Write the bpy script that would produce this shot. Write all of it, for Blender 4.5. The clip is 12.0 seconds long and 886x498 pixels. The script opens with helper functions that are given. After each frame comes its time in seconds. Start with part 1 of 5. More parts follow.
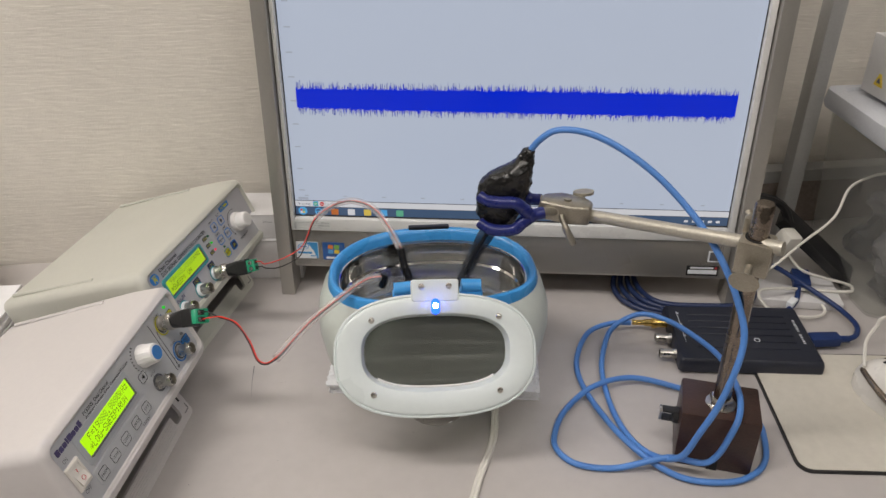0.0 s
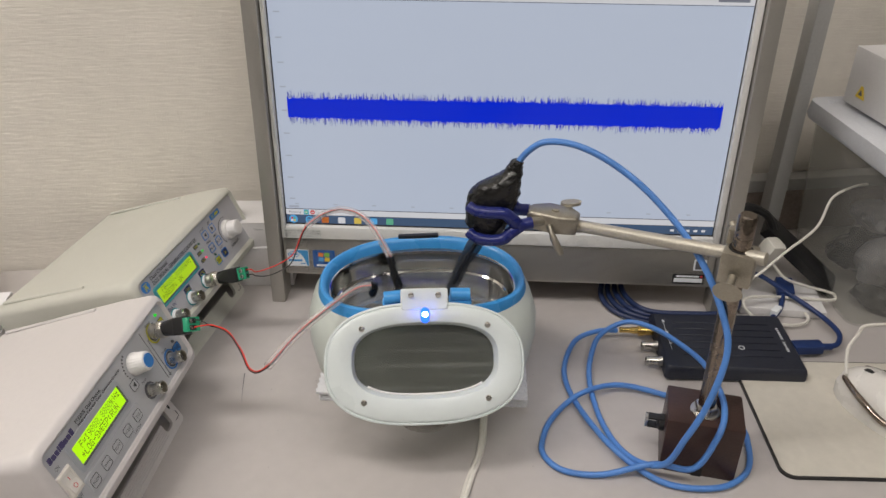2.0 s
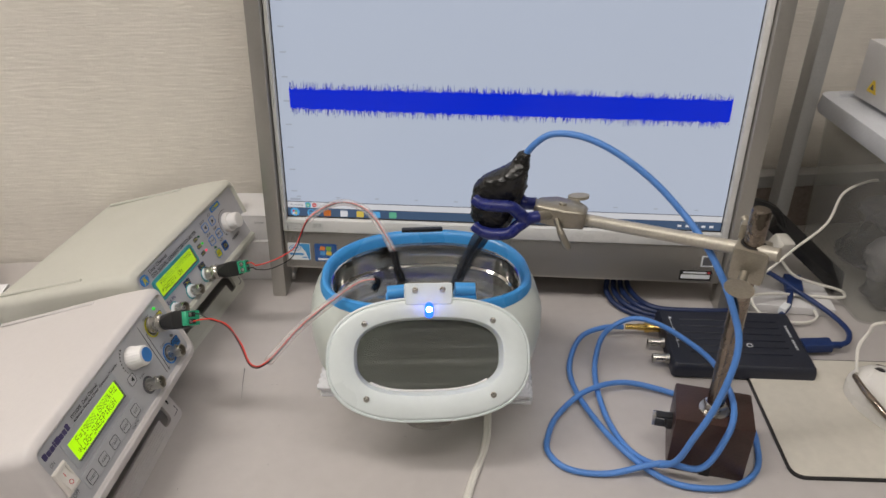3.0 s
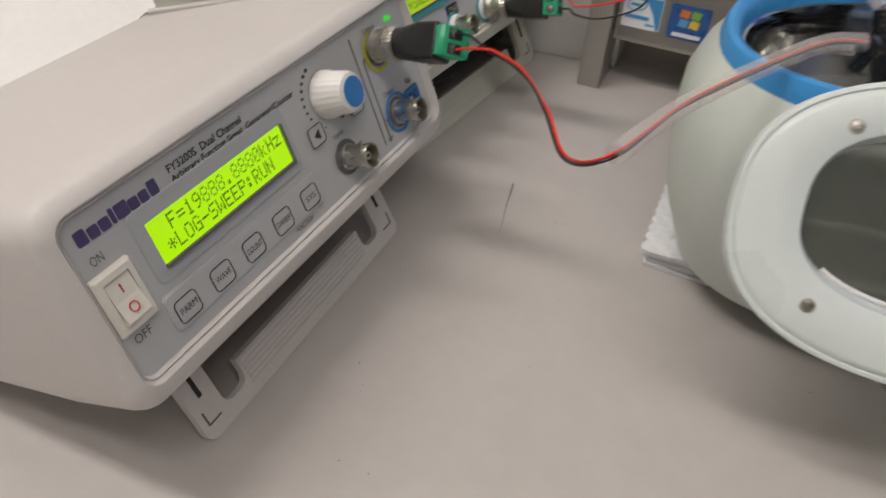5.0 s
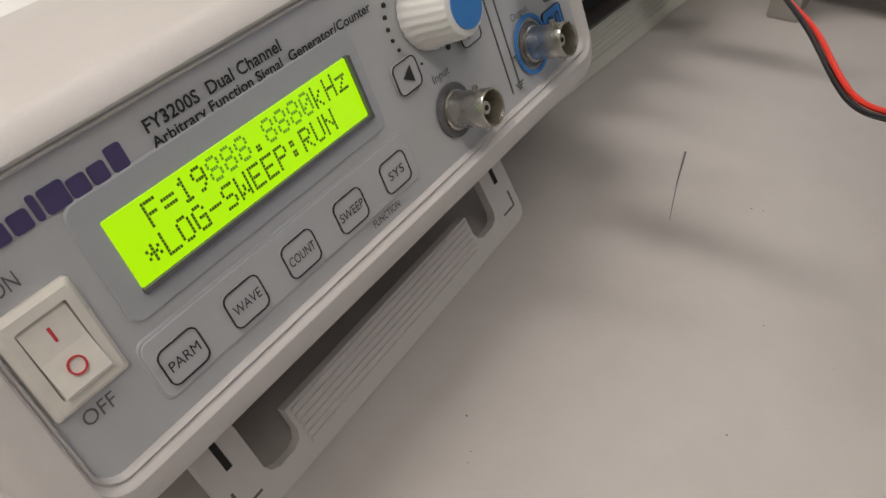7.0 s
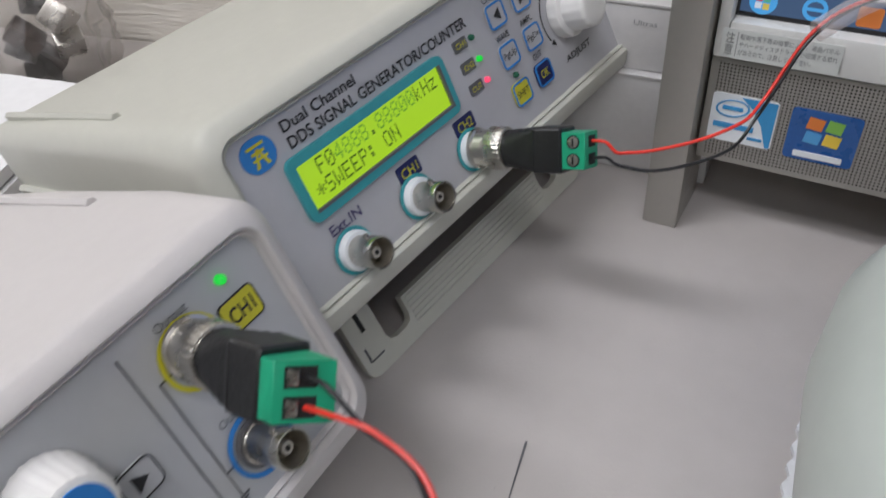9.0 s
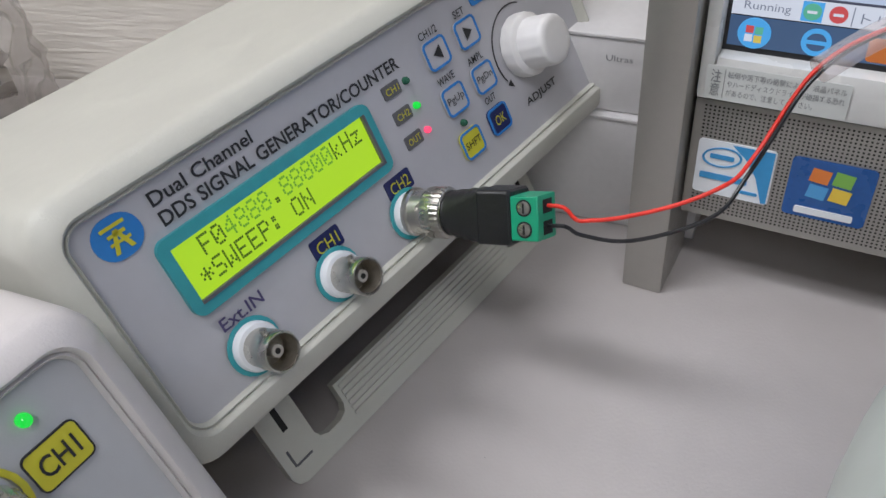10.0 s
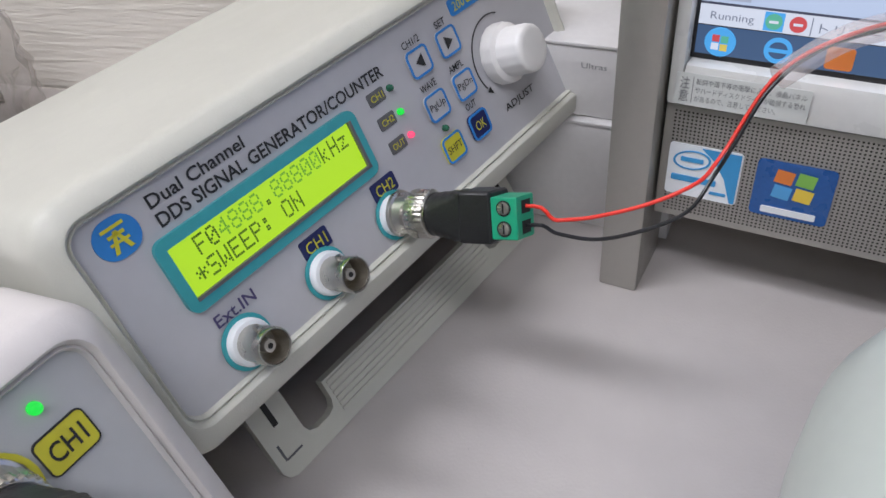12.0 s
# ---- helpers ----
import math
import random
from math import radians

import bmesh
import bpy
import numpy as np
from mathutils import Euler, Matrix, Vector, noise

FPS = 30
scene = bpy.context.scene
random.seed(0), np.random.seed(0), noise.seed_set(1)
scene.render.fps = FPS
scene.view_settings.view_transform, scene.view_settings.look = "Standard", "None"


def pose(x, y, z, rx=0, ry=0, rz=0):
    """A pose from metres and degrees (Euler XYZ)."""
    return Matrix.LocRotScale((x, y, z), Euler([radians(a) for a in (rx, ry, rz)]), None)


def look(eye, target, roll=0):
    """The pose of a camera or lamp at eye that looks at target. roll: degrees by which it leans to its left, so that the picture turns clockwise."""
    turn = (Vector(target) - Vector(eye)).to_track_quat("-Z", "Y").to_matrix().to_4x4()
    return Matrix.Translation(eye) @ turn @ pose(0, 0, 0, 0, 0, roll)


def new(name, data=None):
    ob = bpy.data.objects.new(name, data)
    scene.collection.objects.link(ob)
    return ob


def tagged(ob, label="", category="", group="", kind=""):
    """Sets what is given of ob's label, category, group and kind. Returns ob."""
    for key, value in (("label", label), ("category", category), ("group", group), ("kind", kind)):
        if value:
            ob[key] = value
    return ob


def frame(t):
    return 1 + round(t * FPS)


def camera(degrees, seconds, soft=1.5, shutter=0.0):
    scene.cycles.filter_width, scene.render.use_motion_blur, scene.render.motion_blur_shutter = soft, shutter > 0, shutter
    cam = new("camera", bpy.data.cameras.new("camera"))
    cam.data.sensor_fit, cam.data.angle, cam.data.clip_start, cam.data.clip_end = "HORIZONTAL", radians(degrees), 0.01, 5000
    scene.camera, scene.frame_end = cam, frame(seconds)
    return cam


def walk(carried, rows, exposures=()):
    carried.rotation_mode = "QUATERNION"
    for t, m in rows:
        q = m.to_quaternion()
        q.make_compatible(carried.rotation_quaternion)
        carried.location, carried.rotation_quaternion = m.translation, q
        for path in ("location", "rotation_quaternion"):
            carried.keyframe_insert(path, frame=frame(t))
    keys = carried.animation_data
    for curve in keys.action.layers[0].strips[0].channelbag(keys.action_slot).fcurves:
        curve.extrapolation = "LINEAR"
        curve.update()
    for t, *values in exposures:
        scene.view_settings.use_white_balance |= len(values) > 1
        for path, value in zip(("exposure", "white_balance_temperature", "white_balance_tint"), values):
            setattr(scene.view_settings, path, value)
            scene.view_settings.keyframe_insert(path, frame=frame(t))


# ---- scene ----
cam = camera(58.8, 12.0, shutter=0.3)
PATH = [
    (0, (0.03, 0.034, 0.49), (-0.026, 1.742, -0.548), -0.3),
    (0.5, (0.027, 0.03, 0.492), (-0.015, 1.741, -0.542), 0.1),
    (1, (0.025, 0.028, 0.494), (-0.006, 1.74, -0.538), 0.4),
    (1.5, (0.028, 0.028, 0.497), (-0.003, 1.741, -0.534), 0.2),
    (2, (0.03, 0.029, 0.498), (0.001, 1.743, -0.531), 0.3),
    (2.5, (0.03, 0.029, 0.497), (0.005, 1.746, -0.528), 0.4),
    (2.7, (0.03, 0.029, 0.497), (0.009, 1.746, -0.527), 0.4),
    (4.3, (-0.046, 0.21, 0.344), (-0.283, 1.764, -0.892), 4.3),
    (4.5, (-0.059, 0.237, 0.314), (-0.374, 1.757, -0.947), 4.0),
    (5, (-0.084, 0.28, 0.255), (-0.613, 1.687, -1.065), 3.0),
    (5.5, (-0.109, 0.324, 0.211), (-0.76, 1.668, -1.119), 1.7),
    (6, (-0.121, 0.351, 0.194), (-0.853, 1.63, -1.158), -1.0),
    (6.5, (-0.126, 0.358, 0.191), (-0.896, 1.576, -1.196), -2.5),
    (6.7, (-0.126, 0.358, 0.19), (-0.893, 1.579, -1.197), -2.9),
    (8.3, (-0.125, 0.392, 0.209), (-0.845, 1.64, -1.179), -2.9),
    (8.5, (-0.118, 0.419, 0.215), (-0.848, 1.686, -1.15), -4.8),
    (9, (-0.112, 0.482, 0.227), (-0.884, 1.733, -1.129), -6.5),
    (9.5, (-0.117, 0.518, 0.217), (-0.894, 1.795, -1.112), -6.4),
    (10, (-0.115, 0.53, 0.207), (-0.914, 1.816, -1.1), -7.3),
    (10.5, (-0.116, 0.53, 0.207), (-0.878, 1.848, -1.09), -6.5),
    (11, (-0.117, 0.53, 0.207), (-0.881, 1.845, -1.093), -6.4),
    (11.5, (-0.116, 0.529, 0.206), (-0.878, 1.853, -1.084), -6.5),
    (12, (-0.111, 0.522, 0.212), (-0.873, 1.839, -1.086), -6.6),
]
EXPOSURES = [(0, 0.08, 6550, 12), (2.7, 0.08, 6550, 12), (4.5, 0.0, 6550, 12), (5.5, -0.09, 6700, 11), (6.7, -0.03, 6700, 11), (8.5, 0.05, 5900, 10), (9.0, 0.11, 5900, 12), (9.5, 0.15, 5900, 13), (10.5, 0.35, 5800, 12), (12, 0.40, 5800, 14)]
walk(cam, [(t, look(eye, target, roll)) for t, eye, target, roll in PATH], EXPOSURES)

# ---- world, lamps ----
world = bpy.data.worlds.new("world")
scene.world = world
world.use_nodes = True
world.node_tree.nodes["Background"].inputs[0].default_value = (0.9, 0.95, 1.0, 1)
world.node_tree.nodes["Background"].inputs[1].default_value = 0.03
CEIL = 1.85
FLOOR = -0.72


def area_lamp(name, loc, sx, sy, watts, colour):
    data = bpy.data.lights.new(name, "AREA")
    data.shape, data.size, data.size_y, data.energy, data.color = "RECTANGLE", sx, sy, watts, colour
    ob = new(name, data)
    ob.matrix_world = Matrix.Translation(loc)
    return ob


TUBE_WHITE = (1.0, 0.955, 0.90)
TUBES = [(-0.95, 0.14, 17.5), (-0.75, -0.9, 1.0), (0.34, -0.20, 8.0), (0.7, -1.2, 2.4)]
for tx, ty, watts in TUBES:
    area_lamp("ceiling_lamp_light", (tx, ty, CEIL - 0.09), 1.15, 0.22, watts, TUBE_WHITE)


# ---- materials ----
def mat(name, col, rough=0.5, metal=0.0, var=0.08, scale=40.0, bump=0.0, bscale=400.0, emit=0.0, spec=0.5, stains=0.0):
    m = bpy.data.materials.new(name)
    m.use_nodes = True
    nt = m.node_tree
    bs = nt.nodes["Principled BSDF"]
    bs.inputs["Roughness"].default_value = rough
    bs.inputs["Metallic"].default_value = metal
    bs.inputs["Specular IOR Level"].default_value = spec
    c = (*col, 1)
    bs.inputs["Base Color"].default_value = c
    tc = nt.nodes.new("ShaderNodeTexCoord")
    if var > 0:
        n1 = nt.nodes.new("ShaderNodeTexNoise")
        n1.inputs["Scale"].default_value = scale
        n1.inputs["Detail"].default_value = 5
        n2 = nt.nodes.new("ShaderNodeTexNoise")
        n2.inputs["Scale"].default_value = scale * 9
        n2.inputs["Detail"].default_value = 3
        nt.links.new(tc.outputs["Object"], n1.inputs["Vector"])
        nt.links.new(tc.outputs["Object"], n2.inputs["Vector"])
        add = nt.nodes.new("ShaderNodeMath")
        add.operation = "ADD"
        nt.links.new(n1.outputs[0], add.inputs[0])
        nt.links.new(n2.outputs[0], add.inputs[1])
        mr = nt.nodes.new("ShaderNodeMapRange")
        mr.inputs[1].default_value, mr.inputs[2].default_value = 0.7, 1.3
        mr.inputs[3].default_value, mr.inputs[4].default_value = 1 - var, 1 + var
        nt.links.new(add.outputs[0], mr.inputs[0])
        mul = nt.nodes.new("ShaderNodeVectorMath")
        mul.operation = "SCALE"
        mul.inputs[0].default_value = col
        nt.links.new(mr.outputs[0], mul.inputs["Scale"])
        nt.links.new(mul.outputs[0], bs.inputs["Base Color"])
        mr2 = nt.nodes.new("ShaderNodeMapRange")
        mr2.inputs[1].default_value, mr2.inputs[2].default_value = 0.3, 0.7
        mr2.inputs[3].default_value, mr2.inputs[4].default_value = max(0.02, rough - 0.08), min(1, rough + 0.08)
        nt.links.new(n1.outputs[0], mr2.inputs[0])
        nt.links.new(mr2.outputs[0], bs.inputs["Roughness"])
    if bump > 0:
        n3 = nt.nodes.new("ShaderNodeTexNoise")
        n3.inputs["Scale"].default_value = bscale
        n3.inputs["Detail"].default_value = 4
        nt.links.new(tc.outputs["Object"], n3.inputs["Vector"])
        b = nt.nodes.new("ShaderNodeBump")
        b.inputs["Strength"].default_value = bump
        b.inputs["Distance"].default_value = 0.001
        nt.links.new(n3.outputs[0], b.inputs["Height"])
        nt.links.new(b.outputs[0], bs.inputs["Normal"])
    if emit > 0:
        bs.inputs["Base Color"].default_value = (*[0.2 * v for v in col], 1)
        bs.inputs["Emission Color"].default_value = c
        bs.inputs["Emission Strength"].default_value = emit
    return m


def wallpaper():
    m = mat("wallpaper", (0.78, 0.74, 0.67), 0.85, var=0.04, scale=6)
    nt = m.node_tree
    tc = nt.nodes.new("ShaderNodeTexCoord")
    mp = nt.nodes.new("ShaderNodeMapping")
    mp.inputs["Scale"].default_value = (40, 40, 400)
    n = nt.nodes.new("ShaderNodeTexNoise")
    n.inputs["Scale"].default_value = 1.0
    n.inputs["Detail"].default_value = 5
    n.inputs["Distortion"].default_value = 0.3
    nt.links.new(tc.outputs["Object"], mp.inputs[0])
    nt.links.new(mp.outputs[0], n.inputs["Vector"])
    b = nt.nodes.new("ShaderNodeBump")
    b.inputs["Strength"].default_value = 0.8
    b.inputs["Distance"].default_value = 0.0012
    nt.links.new(n.outputs[0], b.inputs["Height"])
    nt.links.new(b.outputs[0], nt.nodes["Principled BSDF"].inputs["Normal"])
    return m


def glass(name, col, rough=0.05, alpha_mix=0.8, body=None):
    """Clear plastic: mostly transparent with a gloss."""
    m = bpy.data.materials.new(name)
    m.use_nodes = True
    nt = m.node_tree
    nt.nodes.remove(nt.nodes["Principled BSDF"])
    tr = nt.nodes.new("ShaderNodeBsdfTransparent")
    tr.inputs[0].default_value = (*col, 1)
    pr = nt.nodes.new("ShaderNodeBsdfPrincipled")
    pr.inputs["Base Color"].default_value = (*(body or col), 1)
    pr.inputs["Roughness"].default_value = rough
    mx = nt.nodes.new("ShaderNodeMixShader")
    mx.inputs[0].default_value = 1 - alpha_mix
    nt.links.new(tr.outputs[0], mx.inputs[1])
    nt.links.new(pr.outputs[0], mx.inputs[2])
    nt.links.new(mx.outputs[0], nt.nodes["Material Output"].inputs[0])
    return m


M_DESK = mat("desk_laminate", (0.50, 0.47, 0.455), 0.42, var=0.035, scale=9, bump=0.08, bscale=900)
M_DESKEDGE = mat("desk_edge", (0.33, 0.31, 0.30), 0.5)
M_WALL = wallpaper()
# low grey for the unseen walls, to hold down bounce and reflections
M_DIMWALL = mat("room_wall_dimmed", (0.34, 0.333, 0.315), 0.9, var=0.03, scale=2)
M_FLOOR = mat("floor_vinyl", (0.27, 0.26, 0.24), 0.5, var=0.1, scale=6)
M_CEIL = mat("ceiling_board", (0.8, 0.79, 0.77), 0.95, var=0.03, scale=12, bump=0.3, bscale=120)
M_TUBE = mat("lamp_tube", (1.0, 0.95, 0.88), emit=6.0, var=0)
M_CASE_A = mat("case_white_plastic", (0.63, 0.603, 0.595), 0.42, var=0.02, scale=25, bump=0.12, bscale=1600)
M_CASE_B = mat("case_ivory_plastic", (0.56, 0.56, 0.50), 0.42, var=0.02, scale=25, bump=0.12, bscale=1600)
M_PANEL_A = mat("panel_grey_film", (0.50, 0.51, 0.53), 0.38, var=0.02, scale=30, bump=0.06, bscale=2500)
M_PANEL_B = mat("panel_blue_grey_film", (0.50, 0.50, 0.53), 0.38, var=0.02, scale=30, bump=0.06, bscale=2500)
M_PANEL_D = mat("panel_darker_print", (0.43, 0.45, 0.48), 0.38, var=0.02, scale=30)
M_INK = mat("ink_black", (0.02, 0.02, 0.022), 0.45, var=0.1)
M_INKGREY = mat("ink_grey", (0.12, 0.12, 0.13), 0.45, var=0.1)
M_INKMID = mat("ink_mid_grey", (0.22, 0.23, 0.24), 0.45, var=0.1)
M_INKPURPLE = mat("ink_purple", (0.075, 0.06, 0.16), 0.45, var=0.1)
M_INKBLUE = mat("ink_blue", (0.035, 0.22, 0.62), 0.4, var=0.05)
M_TEAL = mat("ink_teal", (0.05, 0.34, 0.38), 0.4, var=0.05)
M_YELLOW = mat("ink_yellow", (0.62, 0.58, 0.03), 0.4, var=0.05)
M_NAVY = mat("ink_navy", (0.012, 0.018, 0.11), 0.4, var=0.05)
M_RED = mat("ink_red", (0.6, 0.05, 0.06), 0.4, var=0.05)
M_WHITE = mat("white_plastic", (0.80, 0.79, 0.78), 0.35, var=0.02, scale=30)
M_SWITCH = mat("switch_ivory", (0.78, 0.75, 0.69), 0.33, var=0.03, scale=50)
M_LCD = mat("lcd_backlight", (0.46, 0.92, 0.0), 0.3, emit=0.85, var=0)
M_LCDB = mat("lcd_backlight_yellow", (0.50, 0.80, 0.01), 0.3, emit=0.60, var=0)
M_LCDDOT = mat("lcd_dot", (0.05, 0.13, 0.01), 0.4, var=0)
M_LCDFAINT = mat("lcd_dot_faint", (0.22, 0.60, 0.05), 0.4, var=0, emit=0.32)
M_METAL = mat("nickel", (0.56, 0.54, 0.50), 0.30, metal=1.0, var=0.06, scale=120)
M_STEEL = mat("stainless_steel", (0.55, 0.54, 0.52), 0.10, metal=1.0, var=0.05, scale=20)
M_CAST = mat("cast_metal_painted", (0.37, 0.34, 0.28), 0.36, metal=0.75, var=0.12, scale=90, bump=0.25, bscale=700)
M_ROD = mat("rod_steel_brushed", (0.52, 0.49, 0.42), 0.5, metal=0.65, var=0.1, scale=60)
M_POST = mat("post_steel_dark", (0.25, 0.21, 0.175), 0.25, metal=1.0, var=0.25, scale=70)
M_GOLD = mat("gold_plate", (0.75, 0.52, 0.16), 0.22, metal=1.0, var=0.08)
M_BLACK = mat("black_plastic", (0.015, 0.015, 0.016), 0.4, var=0.15, bump=0.15, bscale=900)
M_TAPE = mat("black_tape", (0.012, 0.012, 0.012), 0.22, var=0.2, scale=90, bump=0.8, bscale=260)
# near-black for holes and slots, and for the painted shade behind the stands
M_DARK = mat("hole_and_shade_black", (0.012, 0.011, 0.011), 0.7, var=0.1)
M_GREEN = mat("terminal_green", (0.02, 0.34, 0.18), 0.4, var=0.06)
M_LEDG = mat("led_green", (0.04, 0.85, 0.06), 0.2, emit=0.62, var=0)
M_LEDGOFF = mat("led_green_off", (0.03, 0.14, 0.08), 0.25, var=0)
M_LEDR = mat("led_red", (0.95, 0.08, 0.16), 0.25, emit=0.9, var=0)
M_LEDOFF = mat("led_grey_off", (0.16, 0.17, 0.18), 0.3, var=0)
M_WIRER = mat("wire_red", (0.72, 0.035, 0.02), 0.35, var=0.05)
M_WIREK = mat("wire_black", (0.012, 0.012, 0.014), 0.35, var=0.05)
M_TUBING = glass("silicone_tubing", (0.95, 0.92, 0.91), 0.16, 0.76)
M_SILVER = mat("silver_paint", (0.40, 0.385, 0.355), 0.36, metal=0.55, var=0.04, scale=300, bump=0.1, bscale=1500)
M_BEZEL = mat("bezel_white", (0.72, 0.72, 0.70), 0.3, var=0.02)
M_SCREEN = mat("screen_white", (0.58, 0.66, 0.80), 0.25, emit=0.57, var=0)
M_SCRBAR = mat("screen_bar", (0.80, 0.82, 0.86), 0.25, emit=0.55, var=0)
M_SCRLINE = mat("screen_line", (0.16, 0.17, 0.25), 0.25, emit=0.25, var=0)
M_SCRTEXT = mat("screen_text", (0.33, 0.36, 0.44), 0.25, emit=0.35, var=0)
M_SCRLABEL = mat("screen_label", (0.50, 0.55, 0.66), 0.25, emit=0.5, var=0)
M_TRACE = mat("screen_trace", (0.0, 0.02, 0.62), 0.25, emit=0.75, var=0)
M_TRACE2 = mat("screen_trace_fringe", (0.05, 0.07, 0.42), 0.25, emit=0.6, var=0)
M_TASKBAR = mat("screen_taskbar", (0.09, 0.16, 0.29), 0.25, emit=0.4, var=0)
M_SCRBLUE = mat("screen_icon_blue", (0.10, 0.42, 0.80), 0.25, emit=0.6, var=0)
M_SCRGREEN = mat("screen_icon_green", (0.15, 0.55, 0.35), 0.25, emit=0.5, var=0)
M_SCRRED = mat("screen_icon_red", (0.75, 0.10, 0.10), 0.25, emit=0.5, var=0)
M_SCRYEL = mat("screen_icon_yellow", (0.85, 0.65, 0.12), 0.25, emit=0.5, var=0)
M_STICKW = mat("sticker_white", (0.82, 0.85, 0.88), 0.3, var=0)
M_STICKB = mat("sticker_blue", (0.02, 0.10, 0.34), 0.3, var=0.1, scale=60)
M_STICKLB = mat("sticker_light_blue", (0.05, 0.30, 0.62), 0.3, var=0.05)
M_LABEL = mat("label_pale", (0.66, 0.68, 0.66), 0.35, var=0)
M_ORANGE = mat("print_orange", (0.75, 0.22, 0.04), 0.4, var=0)
M_LEAF = mat("print_green", (0.22, 0.48, 0.08), 0.4, var=0)
M_SKY = mat("print_sky", (0.10, 0.36, 0.70), 0.4, var=0)
M_GOLDY = mat("print_yellow", (0.80, 0.58, 0.06), 0.4, var=0)
M_INSUL = mat("insulator_cream", (0.46, 0.43, 0.38), 0.5, var=0.03)
M_CARD = mat("carton_white", (0.68, 0.67, 0.67), 0.5, var=0.03)
M_TUB = mat("tub_pale_green_plastic", (0.62, 0.67, 0.635), 0.34, var=0.02, scale=20)
M_LID = mat("lid_white_plastic", (0.70, 0.76, 0.76), 0.32, var=0.02, scale=20)
M_RIM = mat("rim_blue_plastic", (0.05, 0.30, 0.68), 0.3, var=0.04, scale=20)
def reflection_window():
    """Smoked plastic with pale horizontal reflections painted into its colour."""
    m = glass("window_smoked", (0.58, 0.60, 0.56), 0.06, 0.62, (0.10, 0.105, 0.10))
    nt = m.node_tree
    tc = nt.nodes.new("ShaderNodeTexCoord")
    mp = nt.nodes.new("ShaderNodeMapping")
    mp.inputs["Scale"].default_value = (5, 170, 1)
    n = nt.nodes.new("ShaderNodeTexNoise")
    n.inputs["Scale"].default_value = 1.0
    n.inputs["Detail"].default_value = 3
    # paler bands in the colour imitate reflected ceiling tubes
    ramp = nt.nodes.new("ShaderNodeValToRGB")
    ramp.color_ramp.elements[0].position = 0.52
    ramp.color_ramp.elements[0].color = (0.16, 0.165, 0.155, 1)
    ramp.color_ramp.elements[1].position = 0.78
    ramp.color_ramp.elements[1].color = (0.40, 0.41, 0.39, 1)
    nt.links.new(tc.outputs["Object"], mp.inputs[0])
    nt.links.new(mp.outputs[0], n.inputs["Vector"])
    nt.links.new(n.outputs[0], ramp.inputs[0])
    nt.links.new(ramp.outputs[0], nt.nodes["Principled BSDF"].inputs["Base Color"])
    return m


M_SMOKE = reflection_window()
M_TABCLEAR = glass("tab_clear", (0.90, 0.88, 0.86), 0.08, 0.76, (0.30, 0.29, 0.28))
M_LEDB = mat("led_blue", (0.08, 0.18, 1.0), 0.2, emit=130.0, var=0)
M_LEDSLOT = mat("led_slot_blue", (0.02, 0.12, 1.0), 0.2, emit=2.2, var=0)
def quilted_paper():
    """Soft white paper with an embossed diamond quilt."""
    m = mat("paper_towel", (0.80, 0.81, 0.84), 0.95, var=0.03, scale=60)
    nt = m.node_tree
    tc = nt.nodes.new("ShaderNodeTexCoord")
    waves = []
    for turn in (0.9, -0.75):
        mp = nt.nodes.new("ShaderNodeMapping")
        mp.inputs["Rotation"].default_value = (0, 0, turn)
        w = nt.nodes.new("ShaderNodeTexWave")
        w.inputs["Scale"].default_value = 46.0
        w.inputs["Distortion"].default_value = 1.2
        w.inputs["Detail"].default_value = 1.0
        nt.links.new(tc.outputs["Object"], mp.inputs[0])
        nt.links.new(mp.outputs[0], w.inputs["Vector"])
        waves.append(w)
    mul = nt.nodes.new("ShaderNodeMath")
    mul.operation = "MULTIPLY"
    nt.links.new(waves[0].outputs["Fac"], mul.inputs[0])
    nt.links.new(waves[1].outputs["Fac"], mul.inputs[1])
    b = nt.nodes.new("ShaderNodeBump")
    b.inputs["Strength"].default_value = 0.7
    b.inputs["Distance"].default_value = 0.0012
    nt.links.new(mul.outputs[0], b.inputs["Height"])
    nt.links.new(b.outputs[0], nt.nodes["Principled BSDF"].inputs["Normal"])
    return m


M_TOWEL = quilted_paper()
M_SHEET = mat("plain_white_paper", (0.82, 0.82, 0.83), 0.7, var=0.03, scale=20, bump=0.15, bscale=60)
M_CORDW = mat("cord_white", (0.74, 0.72, 0.66), 0.4, var=0.03)
M_CABLEB = mat("cable_blue", (0.085, 0.24, 0.62), 0.38, var=0.06, scale=50)
M_CABLEN = mat("cable_navy", (0.013, 0.026, 0.085), 0.4, var=0.1, scale=50)
M_USB = mat("usb_plug_blue", (0.013, 0.034, 0.13), 0.38, var=0.1, scale=60)
M_SCOPE = mat("scope_case_black", (0.018, 0.021, 0.034), 0.42, var=0.15, scale=60, bump=0.2, bscale=1500)
M_MAGNET = mat("magnet_brown_paint", (0.042, 0.019, 0.015), 0.35, var=0.25, scale=60, bump=0.25, bscale=600)
M_PVC = mat("clamp_vinyl_blue", (0.014, 0.022, 0.15), 0.3, var=0.1, scale=60)
M_GLASSY = glass("glass_dark_rod", (0.42, 0.44, 0.47), 0.04, 0.72, (0.10, 0.11, 0.13))
M_PAD = mat("mouse_pad_cloth", (0.60, 0.57, 0.50), 0.9, var=0.05, scale=14, bump=0.3, bscale=1500)
M_MOUSE = mat("mouse_white", (0.76, 0.74, 0.70), 0.28, var=0.02)
